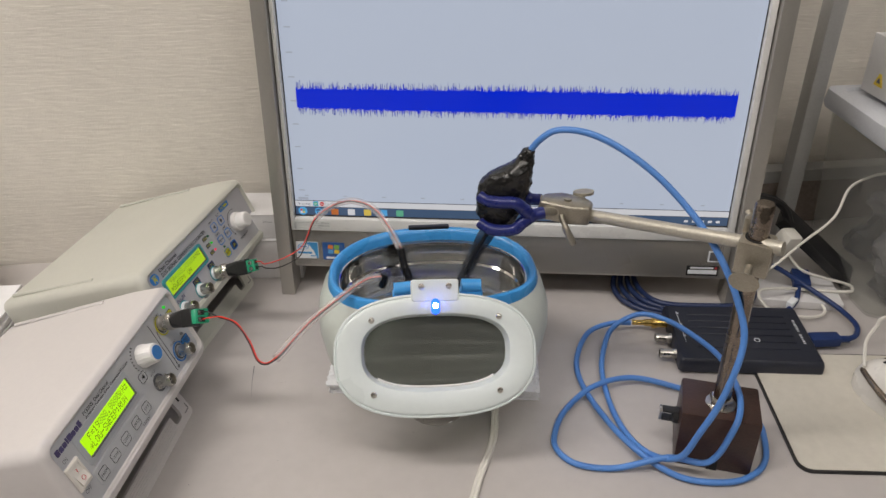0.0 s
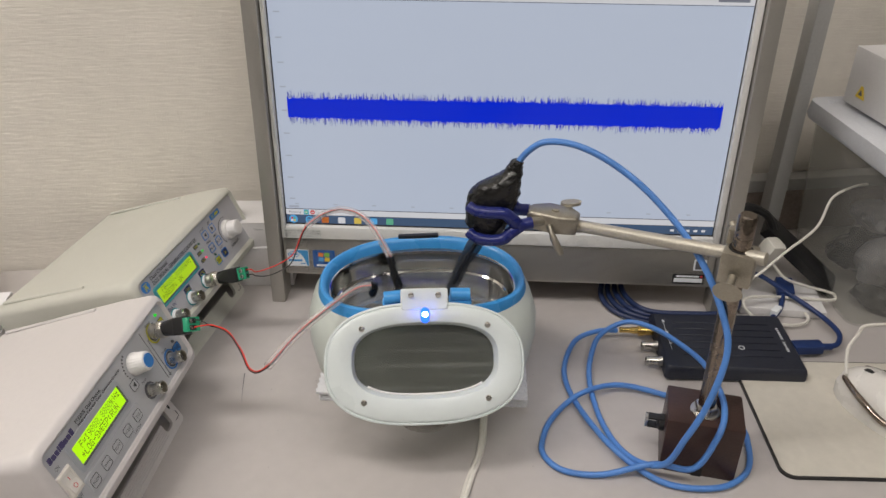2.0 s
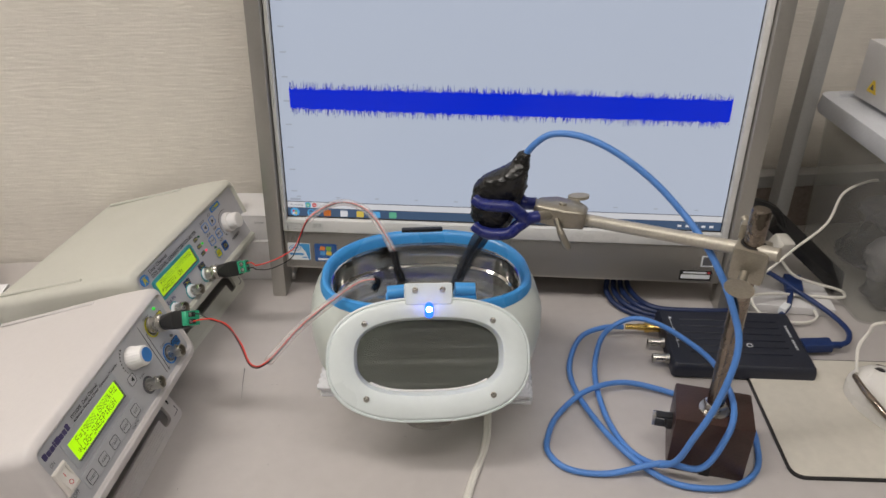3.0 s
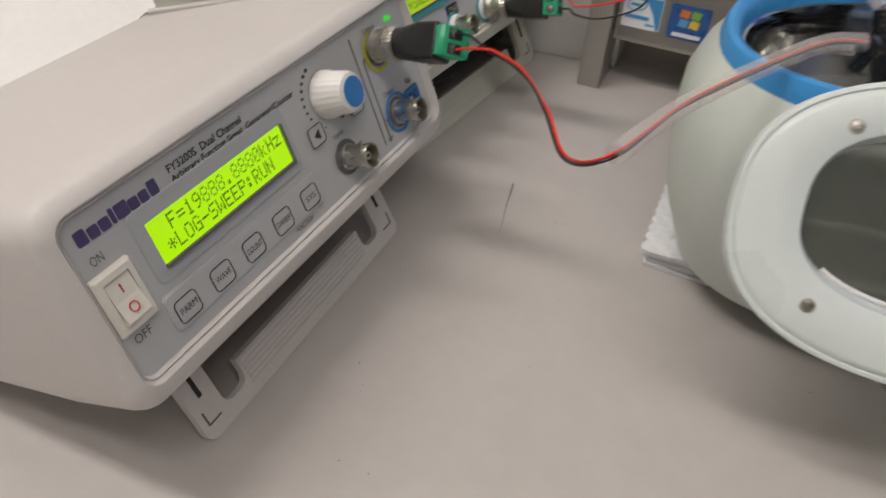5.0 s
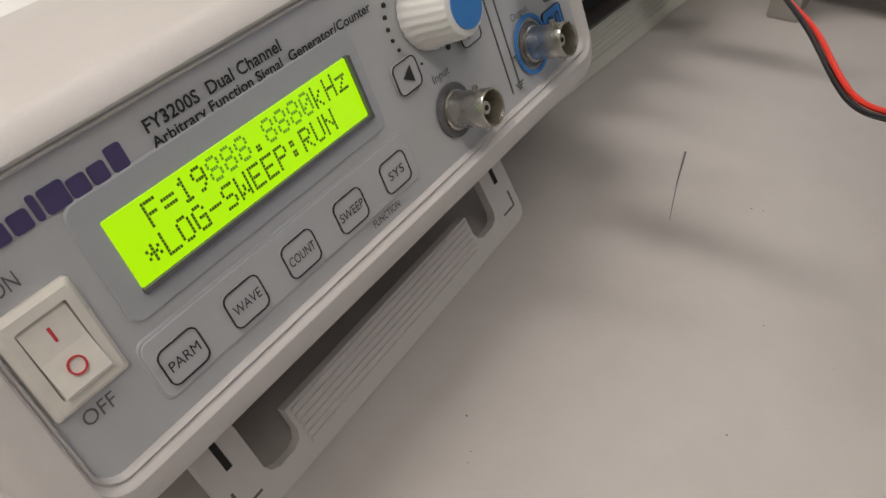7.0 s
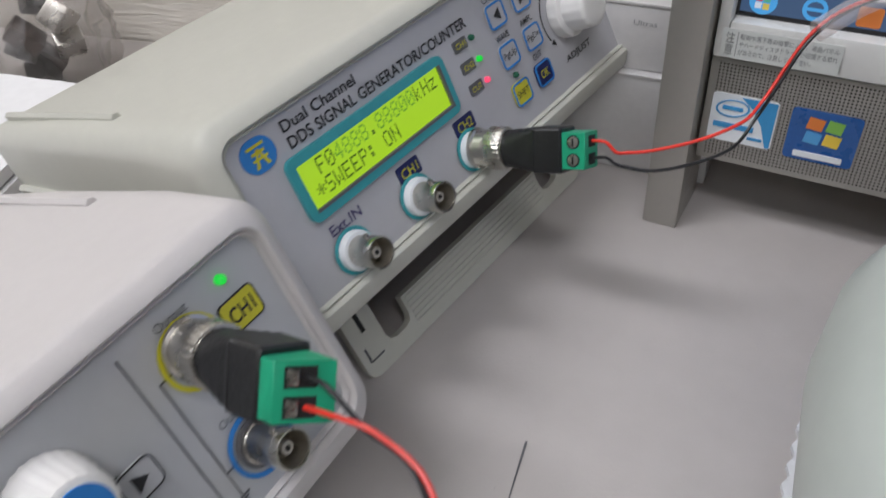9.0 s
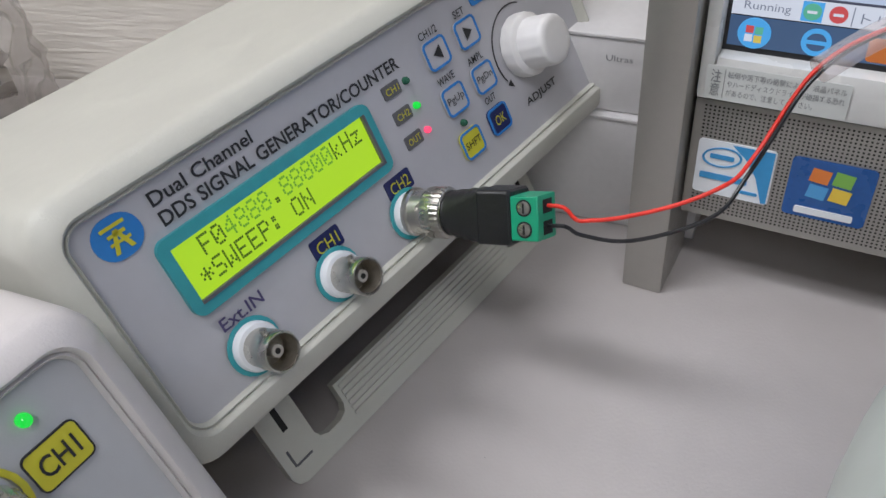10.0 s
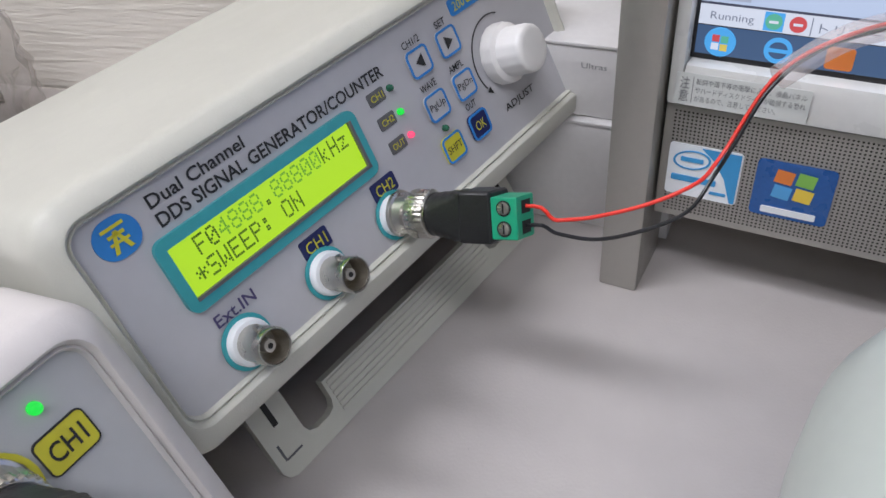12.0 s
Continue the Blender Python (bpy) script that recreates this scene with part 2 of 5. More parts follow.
M_MOUSEB = mat("mouse_brown_chrome", (0.30, 0.25, 0.21), 0.2, metal=0.9, var=0.1)
M_SHELF = mat("shelf_grey_steel", (0.42, 0.42, 0.41), 0.45, metal=0.15, var=0.06)
M_BIN = glass("bin_clear_plastic", (0.95, 0.95, 0.94), 0.25, 0.89, (0.80, 0.80, 0.78))
M_BINLID = mat("bin_lid_frosted", (0.62, 0.64, 0.68), 0.5, var=0.05)
M_BAG = glass("bag_clear_film", (0.93, 0.92, 0.91), 0.07, 0.74, (0.55, 0.53, 0.52))
M_WOOD = mat("desk_back_board", (0.25, 0.21, 0.18), 0.5, var=0.2, scale=30)


# ---- mesh helpers ----
def thing(name, m=None, label="", category="", group="", kind=""):
    ob = new(name)
    ob.empty_display_size = 0.02
    if m is not None:
        ob.matrix_world = m
    return tagged(ob, label, category, group, kind)


def finish(bm, name, material, smooth=True):
    bmesh.ops.recalc_face_normals(bm, faces=bm.faces[:])
    me = bpy.data.meshes.new(name)
    bm.to_mesh(me)
    bm.free()
    me.materials.append(material)
    if smooth:
        me.polygons.foreach_set("use_smooth", [True] * len(me.polygons))
        me.set_sharp_from_angle(angle=radians(38))
    return me


def part(name, bm, material, parent=None, label="", m=None, smooth=True):
    ob = new(name, finish(bm, name, material, smooth))
    if parent is not None:
        ob.parent = parent
    if m is not None:
        ob.matrix_basis = m
    return tagged(ob, label)


def whole(name, bm, material, label, category, m=None, group="", kind="", smooth=True):
    ob = part(name, bm, material, None, "", m, smooth)
    return tagged(ob, label, category, group, kind)


def box(bm, x0, x1, y0, y1, z0, z1, bevel=0.0, seg=2):
    ret = bmesh.ops.create_cube(bm, size=1)
    vs = ret["verts"]
    bmesh.ops.transform(bm, verts=vs, matrix=Matrix.LocRotScale(((x0 + x1) / 2, (y0 + y1) / 2, (z0 + z1) / 2), None, (x1 - x0, y1 - y0, z1 - z0)))
    if bevel > 0:
        es = list({e for v in vs for e in v.link_edges})
        bmesh.ops.bevel(bm, geom=es, offset=bevel, segments=seg, affect="EDGES", profile=0.6)
    return bm


def boxm(*a, **k):
    return box(bmesh.new(), *a, **k)


def rings(bm, loops, closed=True, cap0=True, cap1=True):
    """Skin over a row of loops of equal length."""
    vv = [[bm.verts.new(p) for p in loop] for loop in loops]
    n = len(vv[0])
    for a, b in zip(vv, vv[1:]):
        for i in range(n if closed else n - 1):
            j = (i + 1) % n
            bm.faces.new((a[i], a[j], b[j], b[i]))
    if cap0:
        bm.faces.new(vv[0][::-1])
    if cap1:
        bm.faces.new(vv[-1])
    return bm


def rrect(hw, hh, r, z=0.0, cx=0.0, cy=0.0, n=6):
    pts = []
    for k, (sx, sy) in enumerate(((1, 1), (-1, 1), (-1, -1), (1, -1))):
        for i in range(n + 1):
            a = math.pi / 2 * (k + i / n)
            pts.append((cx + sx * (hw - r) + r * math.cos(a), cy + sy * (hh - r) + r * math.sin(a), z))
    return pts


def plate(hw, hh, r, z0, z1, cx=0.0, cy=0.0, edge=0.0):
    bm = bmesh.new()
    if edge > 0:
        return rings(bm, [rrect(hw, hh, r, z0, cx, cy), rrect(hw, hh, r, z1 - edge, cx, cy), rrect(hw - edge, hh - edge, max(r - edge, 1e-4), z1, cx, cy)])
    return rings(bm, [rrect(hw, hh, r, z0, cx, cy), rrect(hw, hh, r, z1, cx, cy)])


def frame_plate(hw, hh, r, wide, z0, z1, cx=0.0, cy=0.0):
    """A flat rounded ring."""
    bm = bmesh.new()
    ri = max(r - wide, 2e-4)
    return rings(bm, [rrect(hw, hh, r, z0, cx, cy), rrect(hw, hh, r, z1, cx, cy), rrect(hw - wide, hh - wide, ri, z1, cx, cy), rrect(hw - wide, hh - wide, ri, z0, cx, cy)], cap0=False, cap1=False)


def lathe(profile, n=28, ribs=0, depth=0.0, bm=None):
    """Turned about z: profile of (radius, z)."""
    bm = bm or bmesh.new()
    loops = []
    for r, z in profile:
        loops.append([((r * (1 - (depth if ribs and (i * ribs * 2 // n) % 2 else 0))) * math.cos(2 * math.pi * i / n), (r * (1 - (depth if ribs and (i * ribs * 2 // n) % 2 else 0))) * math.sin(2 * math.pi * i / n), z) for i in range(n)])
    return rings(bm, loops)


def smooth_path(pts, per=8):
    pts = [Vector(p) for p in pts]
    out = []
    for i in range(len(pts) - 1):
        p0, p1, p2, p3 = pts[max(i - 1, 0)], pts[i], pts[i + 1], pts[min(i + 2, len(pts) - 1)]
        for k in range(per):
            t = k / per
            out.append(0.5 * ((2 * p1) + (p2 - p0) * t + (2 * p0 - 5 * p1 + 4 * p2 - p3) * t * t + (3 * p1 - p0 - 3 * p2 + p3) * t ** 3))
    out.append(pts[-1])
    return out


def tube(pts, r, n=10, per=8, bm=None, radii=None, caps=True):
    bm = bm or bmesh.new()
    path = smooth_path(pts, per) if per > 1 else [Vector(p) for p in pts]
    loops = []
    prev = None
    for i, p in enumerate(path):
        d = (path[min(i + 1, len(path) - 1)] - path[max(i - 1, 0)]).normalized()
        if prev is None:
            side = d.orthogonal().normalized()
        else:
            side = (prev - d * prev.dot(d)).normalized()
        prev = side
        up = d.cross(side)
        rr = r if radii is None else radii[min(int(i / max(per, 1)), len(radii) - 1)]
        loops.append([tuple(p + (side * math.cos(2 * math.pi * k / n) + up * math.sin(2 * math.pi * k / n)) * rr) for k in range(n)])
    return rings(bm, loops, cap0=caps, cap1=caps)


FONT_CACHE = {}


def lettering(text, width, height, material, parent, x, y, z, bold=0.0, align="LEFT", name="lettering", slant=0.0):
    """Flat letters scaled to the width and height wanted, lying in the local xy plane."""
    key = (text, bold, slant)
    if key not in FONT_CACHE:
        cu = bpy.data.curves.new("letters", "FONT")
        cu.body, cu.offset, cu.shear, cu.resolution_u, cu.extrude = text, bold, slant, 3, 0.0
        ob = bpy.data.objects.new("letters", cu)
        scene.collection.objects.link(ob)
        dg = bpy.context.evaluated_depsgraph_get()
        me = bpy.data.meshes.new_from_object(ob.evaluated_get(dg))
        bpy.data.objects.remove(ob)
        FONT_CACHE[key] = me
    me = FONT_CACHE[key].copy()
    co = np.empty(len(me.vertices) * 3, dtype=np.float32)
    me.vertices.foreach_get("co", co)
    co = co.reshape(-1, 3)
    lo, hi = co.min(0), co.max(0)
    sx, sy = width / (hi[0] - lo[0]), height / (hi[1] - lo[1])
    co[:, 0] = (co[:, 0] - lo[0]) * sx - (width / 2 if align == "CENTER" else 0)
    co[:, 1] = (co[:, 1] - lo[1]) * sy - (height / 2 if align == "CENTER" else 0)
    me.vertices.foreach_set("co", co.ravel())
    me.materials.clear()
    me.materials.append(material)
    ob = new(name, me)
    ob.parent = parent
    ob.matrix_basis = Matrix.Translation((x, y, z))
    return ob


def quad(bm, x0, x1, y0, y1, z):
    v = [bm.verts.new(p) for p in ((x0, y0, z), (x1, y0, z), (x1, y1, z), (x0, y1, z))]
    return bm.faces.new(v)


def frame_of(c, u, v):
    """A pose from an origin and the ways of local x and y."""
    u = Vector(u).normalized()
    v = Vector(v)
    v = (v - u * v.dot(u)).normalized()
    n = u.cross(v)
    m = Matrix((u, v, n)).transposed().to_4x4()
    m.translation = Vector(c)
    return m


# ---- the room ----
WALL_A, WALL_B = Vector((-0.49, 0.80)), Vector((0.45, 0.94))
wd = (WALL_B - WALL_A).normalized()
wall_yaw = math.degrees(math.atan2(wd.y, wd.x))
m_wall = pose(0, 0.873, 0, 0, 0, wall_yaw)
whole("wall_north", boxm(-2.2, 2.6, 0, 0.12, FLOOR, CEIL), M_WALL, "cream wallpaper wall with fine woven horizontal ridges", "wall", m_wall, kind="structure", smooth=False)
# unseen walls closing the room, kept grey so less light bounces back
whole("wall_west", boxm(-2.3, -2.2, -3.2, 0.0, FLOOR, CEIL), M_DIMWALL, "unseen room wall, greyed to cut bounced light", "wall", m_wall, kind="structure", smooth=False)
whole("wall_east", boxm(2.6, 2.7, -3.2, 0.0, FLOOR, CEIL), M_DIMWALL, "unseen room wall, greyed to cut bounced light", "wall", m_wall, kind="structure", smooth=False)
whole("wall_south", boxm(-2.3, 2.7, -3.3, -3.2, FLOOR, CEIL), M_DIMWALL, "unseen room wall, greyed to cut bounced light", "wall", m_wall, kind="structure", smooth=False)
whole("floor", boxm(-2.3, 2.7, -3.3, 0.12, FLOOR - 0.1, FLOOR), M_FLOOR, "grey-brown vinyl office floor", "floor", m_wall, kind="structure", smooth=False)
whole("ceiling", boxm(-2.3, 2.7, -3.3, 0.12, CEIL, CEIL + 0.1), M_CEIL, "white acoustic board ceiling", "ceiling", m_wall, kind="structure", smooth=False)
for tx, ty, watts in TUBES:
    lamp = thing("ceiling_lamp", pose(tx, ty, CEIL), "white ceiling lamp with two fluorescent tubes", "ceiling lamp", "ceiling lamps")
    part("housing", boxm(-0.62, 0.62, -0.14, 0.14, -0.05, -0.001, bevel=0.008), M_WHITE, lamp)
    for sy in (-0.07, 0.07):
        part("lamp_tube", tube([(-0.58, sy, -0.066), (0.58, sy, -0.066)], 0.013, per=1), M_TUBE, lamp, "glowing white tube")

# ---- the desk ----
desk = thing("desk", m_wall, "grey laminate office desk with faint marks", "desk")
part("desktop", boxm(-1.1, 1.3, -0.86, -0.004, -0.03, 0.0, bevel=0.003), M_DESK, desk)
for lx in (-1.05, 1.23):
    part("leg", boxm(lx, lx + 0.03, -0.8, -0.05, FLOOR, -0.031, bevel=0.004), M_DESKEDGE, desk)
part("back_board", boxm(0.30, 1.3, -0.024, -0.006, 0.001, 0.058, bevel=0.002), M_WOOD, desk, "brown wooden upstand")
part("back_board_cap", boxm(0.30, 1.3, -0.026, -0.005, 0.0585, 0.075, bevel=0.002), M_SHELF, desk, "dark grey strip")
bm = bmesh.new()
pts = [(-0.172, 0.618), (-0.169, 0.597), (-0.165, 0.576)]
for (x0, y0), (x1, y1), w in ((pts[0], pts[1], 0.00045), (pts[1], pts[2], 0.0002)):
    d = Vector((y0 - y1, x1 - x0)).normalized() * w
    bm.faces.new([bm.verts.new(p) for p in ((x0 - d.x, y0 - d.y, 0.0003), (x1 - d.x * 0.5, y1 - d.y * 0.5, 0.0003), (x1 + d.x * 0.5, y1 + d.y * 0.5, 0.0003), (x0 + d.x, y0 + d.y, 0.0003))])
rs = random.Random(4)
for i in range(70):
    x, y, r = rs.uniform(-0.2, 0.35), rs.uniform(0.36, 0.74), rs.uniform(0.00012, 0.00034)
    bm.faces.new([bm.verts.new((x + r * math.cos(a) * (1 + 0.5 * rs.random()), y + r * math.sin(a), 0.0003)) for a in (0, 1.2, 2.5, 3.8, 5.0)])
marks = part("scratch_marks", bm, M_INKGREY, desk, "dark pencil scratch and specks", smooth=False)
tagged(marks, kind="stuff")
marks.matrix_basis = m_wall.inverted()

# ---- the monitor computer ----
MON = pose(-0.17, 0.74, 0, 0, 0, -2.0)
LEAN_BACK = 3.2
mon = thing("desktop_computer", MON, "silver all-in-one desktop computer showing a blue waveform", "computer")
T = Matrix.Rotation(radians(-LEAN_BACK), 4, "X")
W = 0.490
for lx in (0.0, W - 0.0145):
    part("side_leg", boxm(lx, lx + 0.0145, 0, 0.030, 0.0, 0.40, bevel=0.0012), M_SILVER, mon, m=T)
part("back_shell", boxm(0.016, W - 0.016, 0.018, 0.075, 0.036, 0.40, bevel=0.01), M_SILVER, mon, m=T)
part("rear_foot", boxm(0.12, W - 0.12, 0.07, 0.15, 0.0005, 0.012, bevel=0.004), M_SILVER, mon)
part("rear_stand", boxm(0.15, W - 0.15, 0.08, 0.1, 0.0125, 0.2, bevel=0.004), M_SILVER, mon)
part("speaker_panel", boxm(0.0155, W - 0.0155, 0.009, 0.024, 0.032, 0.0755, bevel=0.001), M_SILVER, mon, m=T)
# perforations: rows of dark holes, joined
bm = bmesh.new()
hx0, hx1, pitch = 0.019, W - 0.021, 0.00136
cols = int((hx1 - hx0) / pitch)
verts, faces = [], []
for r_ in range(30):
    for c_ in range(cols):
        x = hx0 + c_ * pitch
        z = 0.0352 + r_ * pitch * 0.97
        r = 0.00038
        b0 = len(verts)
        for k in range(6):
            verts.append((x + r * math.cos(k * math.pi / 3), 0.00885, z + r * math.sin(k * math.pi / 3)))
        faces.append([b0 + k for k in range(6)])
me = bpy.data.meshes.new("speaker_perforation")
me.from_pydata(verts, [], faces)
me.materials.append(M_DARK)
ob = new("speaker_perforation", me)
ob.parent, ob.matrix_basis = mon, T
tagged(ob, "rows of small dark speaker holes", kind="stuff")
# white bezel round the screen
SX0, SX1, SZ0, SZ1 = 0.0200, 0.4680, 0.0905, 0.3425
bez = bmesh.new()
box(bez, 0.0155, SX0, 0.007, 0.026, 0.0762, 0.40, bevel=0.0015)
part("screen_bezel", bez, M_BEZEL, mon, "white plastic screen border", m=T)
part("screen_bezel", boxm(SX1, W - 0.0155, 0.007, 0.026, 0.0762, 0.40, bevel=0.0015), M_BEZEL, mon, "white plastic screen border", m=T)
part("screen_bezel", boxm(SX0, SX1, 0.0071, 0.0259, 0.0762, SZ0, bevel=0.0015), M_BEZEL, mon, "white plastic screen border", m=T)
part("screen_bezel", boxm(SX0, SX1, 0.0071, 0.0259, SZ1, 0.40, bevel=0.0015), M_BEZEL, mon, "white plastic screen border", m=T)
S = T @ Matrix.Translation((SX0, 0.0125, SZ0)) @ Matrix.Rotation(radians(90), 4, "X")
SW, SH = SX1 - SX0, SZ1 - SZ0
scr = part("screen", boxm(0, SW, 0, SH, -0.004, -0.0005), M_INK, mon, "lit white screen with a blue signal trace", m=S, smooth=False)


def screen_rect(x0, x1, y0, y1, z, m, name="screen_area"):
    bm = bmesh.new()
    quad(bm, x0, x1, y0, y1, z)
    return part(name, bm, m, scr, smooth=False)


screen_rect(0.0013, SW - 0.0013, 0.0185, SH - 0.002, 0.0, M_SCREEN, "screen_page")
screen_rect(0.0013, SW - 0.0013, 0.0115, 0.0178, 0.0001, M_SCRBAR, "status_bar")
screen_rect(0.0013, SW - 0.0013, 0.002, 0.0112, 0.0001, M_TASKBAR, "task_bar")
screen_rect(0.0013, SW - 0.0013, 0.0179, 0.0184, 0.0001, M_SCRLINE, "rule_line")
screen_rect(0.0013, SW - 0.0013, SH - 0.0195, SH - 0.019, 0.0003, M_SCRLINE, "rule_line")
screen_rect(0.0013, SW - 0.0013, SH - 0.0188, SH - 0.002, 0.0002, M_SCRBAR, "tool_bar")
# the trace: a dense band with ragged edges
rs = random.Random(7)
TX0, TX1, TY = 0.0125, SW - 0.013, 0.1280
N = 620
bm = bmesh.new()
loops_a, loops_b = [], []
for i in range(N + 1):
    x = TX0 + (TX1 - TX0) * i / N
    swell = 1.0 + 0.12 * math.sin(i / N * 2.2)
    if i % 2:
        up, dn = (0.0100 + 0.0062 * rs.random() ** 2.2) * swell, (0.0100 + 0.0062 * rs.random() ** 2.2) * swell
    else:
        up, dn = (0.0086 + 0.0016 * rs.random()) * swell, (0.0086 + 0.0016 * rs.random()) * swell
    loops_a.append(bm.verts.new((x, TY + up, 0.0004)))
    loops_b.append(bm.verts.new((x, TY - dn, 0.0004)))
for i in range(N):
    bm.faces.new((loops_b[i], loops_b[i + 1], loops_a[i + 1], loops_a[i]))
part("signal_trace", bm, M_TRACE, scr, "dense blue signal trace", smooth=False)
bm = bmesh.new()
for i in range(420):
    x = rs.uniform(TX0, TX1)
    for sgn in (1, -1):
        h = 0.0118 + 0.0062 * rs.random() ** 1.6
        x += 0.0003
        y0, y1 = sorted((TY + sgn * 0.0100, TY + sgn * h))
        quad(bm, x - 0.00019, x + 0.00019, y0, y1, 0.00035)
part("trace_fringe", bm, M_TRACE2, scr, smooth=False)
# axis figures too small to read
for k in range(9):
    y = 0.0295 + k * 0.0238
    screen_rect(0.0065, 0.0125, y, y + 0.0013, 0.0003, M_SCRLABEL, "axis_figure")
for k in range(11):
    x = 0.012 + k * 0.0405
    screen_rect(x, x + 0.004, 0.0235, 0.0247, 0.0003, M_SCRLABEL, "axis_figure")
screen_rect(0.005, 0.0155, 0.0195, 0.0222, 0.0003, M_SCRLABEL, "axis_mark")
for x0, x1 in ((0.004, 0.075), (0.08, 0.098), (0.105, 0.125), (0.14, 0.2)):
    screen_rect(x0, x1, SH - 0.0165, SH - 0.0135, 0.0004, M_SCRTEXT, "tool_mark")
screen_rect(SW - 0.034, SW - 0.006, SH - 0.016, SH - 0.0115, 0.0004, M_SCRTEXT, "tool_mark")
lettering("Running", 0.0126, 0.0030, M_SCRTEXT, scr, 0.0047, 0.0128, 0.0005, name="status_text")
lettering("\u30c8\u30ea\u30ac\u30fc", 0.0160, 0.0030, M_SCRTEXT, scr, 0.0353, 0.0130, 0.0005, name="status_text")
screen_rect(0.0200, 0.0256, 0.0118, 0.0175, 0.0002, M_SCRBLUE, "status_icon")
for x, m_ in ((0.0228, M_SCRGREEN), (0.0295, M_SCRRED)):
    part("status_icon", lathe([(0.0024, 0.0003), (0.0024, 0.0005)], 20), m_, scr, m=Matrix.Translation((x, 0.0147, 0)))
    screen_rect(x - 0.0013, x + 0.0013, 0.0143, 0.0151, 0.0007, M_SCRBAR, "icon_bar")
screen_rect(0.0330, 0.0333, 0.0119, 0.0172, 0.0003, M_SCRTEXT, "rule_line")
part("start_icon", lathe([(0.0047, 0.0003), (0.0045, 0.0006)], 26), M_SCRBLUE, scr, m=Matrix.Translation((0.0086, 0.0064, 0)))
for dx, dy, m_ in ((-0.0013, 0.0013, M_SCRRED), (0.0013, 0.0011, M_SCRGREEN), (-0.0014, -0.0013, M_SCRBAR), (0.0012, -0.0015, M_SCRYEL)):
    screen_rect(0.0086 + dx - 0.0011, 0.0086 + dx + 0.0011, 0.0064 + dy - 0.0011, 0.0064 + dy + 0.0011, 0.0008, m_, "icon_pane")
part("browser_icon", frame_plate(0.0040, 0.0040, 0.0039, 0.0013, 0.0003, 0.0006), M_SCRBLUE, scr, m=Matrix.Translation((0.0255, 0.0062, 0)))
screen_rect(0.0220, 0.0292, 0.0056, 0.0068, 0.0007, M_SCRBLUE, "icon_bar")
for x, m_ in ((0.0425, M_ORANGE), (0.0600, M_SCRBAR), (0.0770, M_SCRYEL), (0.0940, M_SCRBLUE), (0.1110, M_SCRGREEN)):
    part("task_icon", plate(0.0038, 0.0034, 0.001, 0.0003, 0.0006), m_, scr, m=Matrix.Translation((x, 0.0062, 0)))
for k in range(5):
    x = SW - 0.045 + k * 0.008
    screen_rect(x, x + 0.004, 0.005, 0.0075, 0.0004, M_SCRBAR, "tray_icon")
# label and stickers below the screen
F = T @ Matrix.Translation((0, 0.0068, 0)) @ Matrix.Rotation(radians(90), 4, "X")
lab = part("caution_label", plate(0.0200, 0.0055, 0.0006, 0.0, 0.00025, 0.0380, 0.0826), M_LABEL, mon, "pale printed caution label", m=F)
lettering("\u6ce8\n\u610f", 0.0030, 0.0085, M_INKMID, lab, 0.0195, 0.0784, 0.0005)
for k, (txt, w) in enumerate((("\u8ee2\u5012\u3084\u843d\u4e0b\u7b49\u306e\u885d\u6483\u306b\u3088\u308a\u3001\u6db2\u6676\u30d1\u30cd\u30eb", 0.0325), ("\u3084\u30cf\u30fc\u30c9\u30c7\u30a3\u30b9\u30af\u30c9\u30e9\u30a4\u30d6\u304c\u7834\u640d\u3059\u308b\u6050\u308c", 0.0325), ("\u304c\u3042\u308b\u306e\u3067\u3001\u6ce8\u610f\u3057\u3066\u304f\u3060\u3055\u3044\u3002", 0.0245))):
    lettering(txt, w, 0.0021, M_INKMID, lab, 0.0244, 0.0847 - k * 0.0029, 0.0005)
bm = bmesh.new()
quad(bm, 0.0234, 0.0236, 0.0780, 0.0872, 0.0004)
part("print_line", bm, M_INKMID, lab, smooth=False)
G = T @ Matrix.Translation((0, 0.0088, 0)) @ Matrix.Rotation(radians(90), 4, "X")
st1 = part("maker_sticker", plate(0.0120, 0.0100, 0.0013, 0.0, 0.0004, 0.0305, 0.0520), M_STICKW, mon, "white and blue maker sticker", m=G)
bm = bmesh.new()
bm.faces.new([bm.verts.new(p) for p in ((0.029, 0.0615, 0.0006), (0.0335, 0.0575, 0.0006), (0.0375, 0.0515, 0.0006), (0.0405, 0.0425, 0.0006), (0.0420, 0.0425, 0.0006), (0.0420, 0.0615, 0.0006))])
part("sticker_field", bm, M_STICKLB, st1, smooth=False)
ring_ = lambda k, z: [(0.0264 + 0.0062 * k * math.cos(a) - 0.0004 * math.sin(a), 0.0563 + 0.0036 * k * math.sin(a) + 0.0008 * math.cos(a), z) for a in [2 * math.pi * i / 36 for i in range(36)]]
part("sticker_oval", rings(bmesh.new(), [ring_(1.0, 0.0004), ring_(1.0, 0.0007), ring_(0.88, 0.0007), ring_(0.88, 0.0004)], cap0=False, cap1=False), M_STICKLB, st1)
for x0, x1, y0, y1 in ((0.0226, 0.0302, 0.0556, 0.0572), (0.0202, 0.0352, 0.0478, 0.0500), (0.0335, 0.0390, 0.0446, 0.0457)):
    part("sticker_bar", plate((x1 - x0) / 2, (y1 - y0) / 2, 0.0004, 0.0004, 0.0007, (x0 + x1) / 2, (y0 + y1) / 2), M_STICKLB, st1)
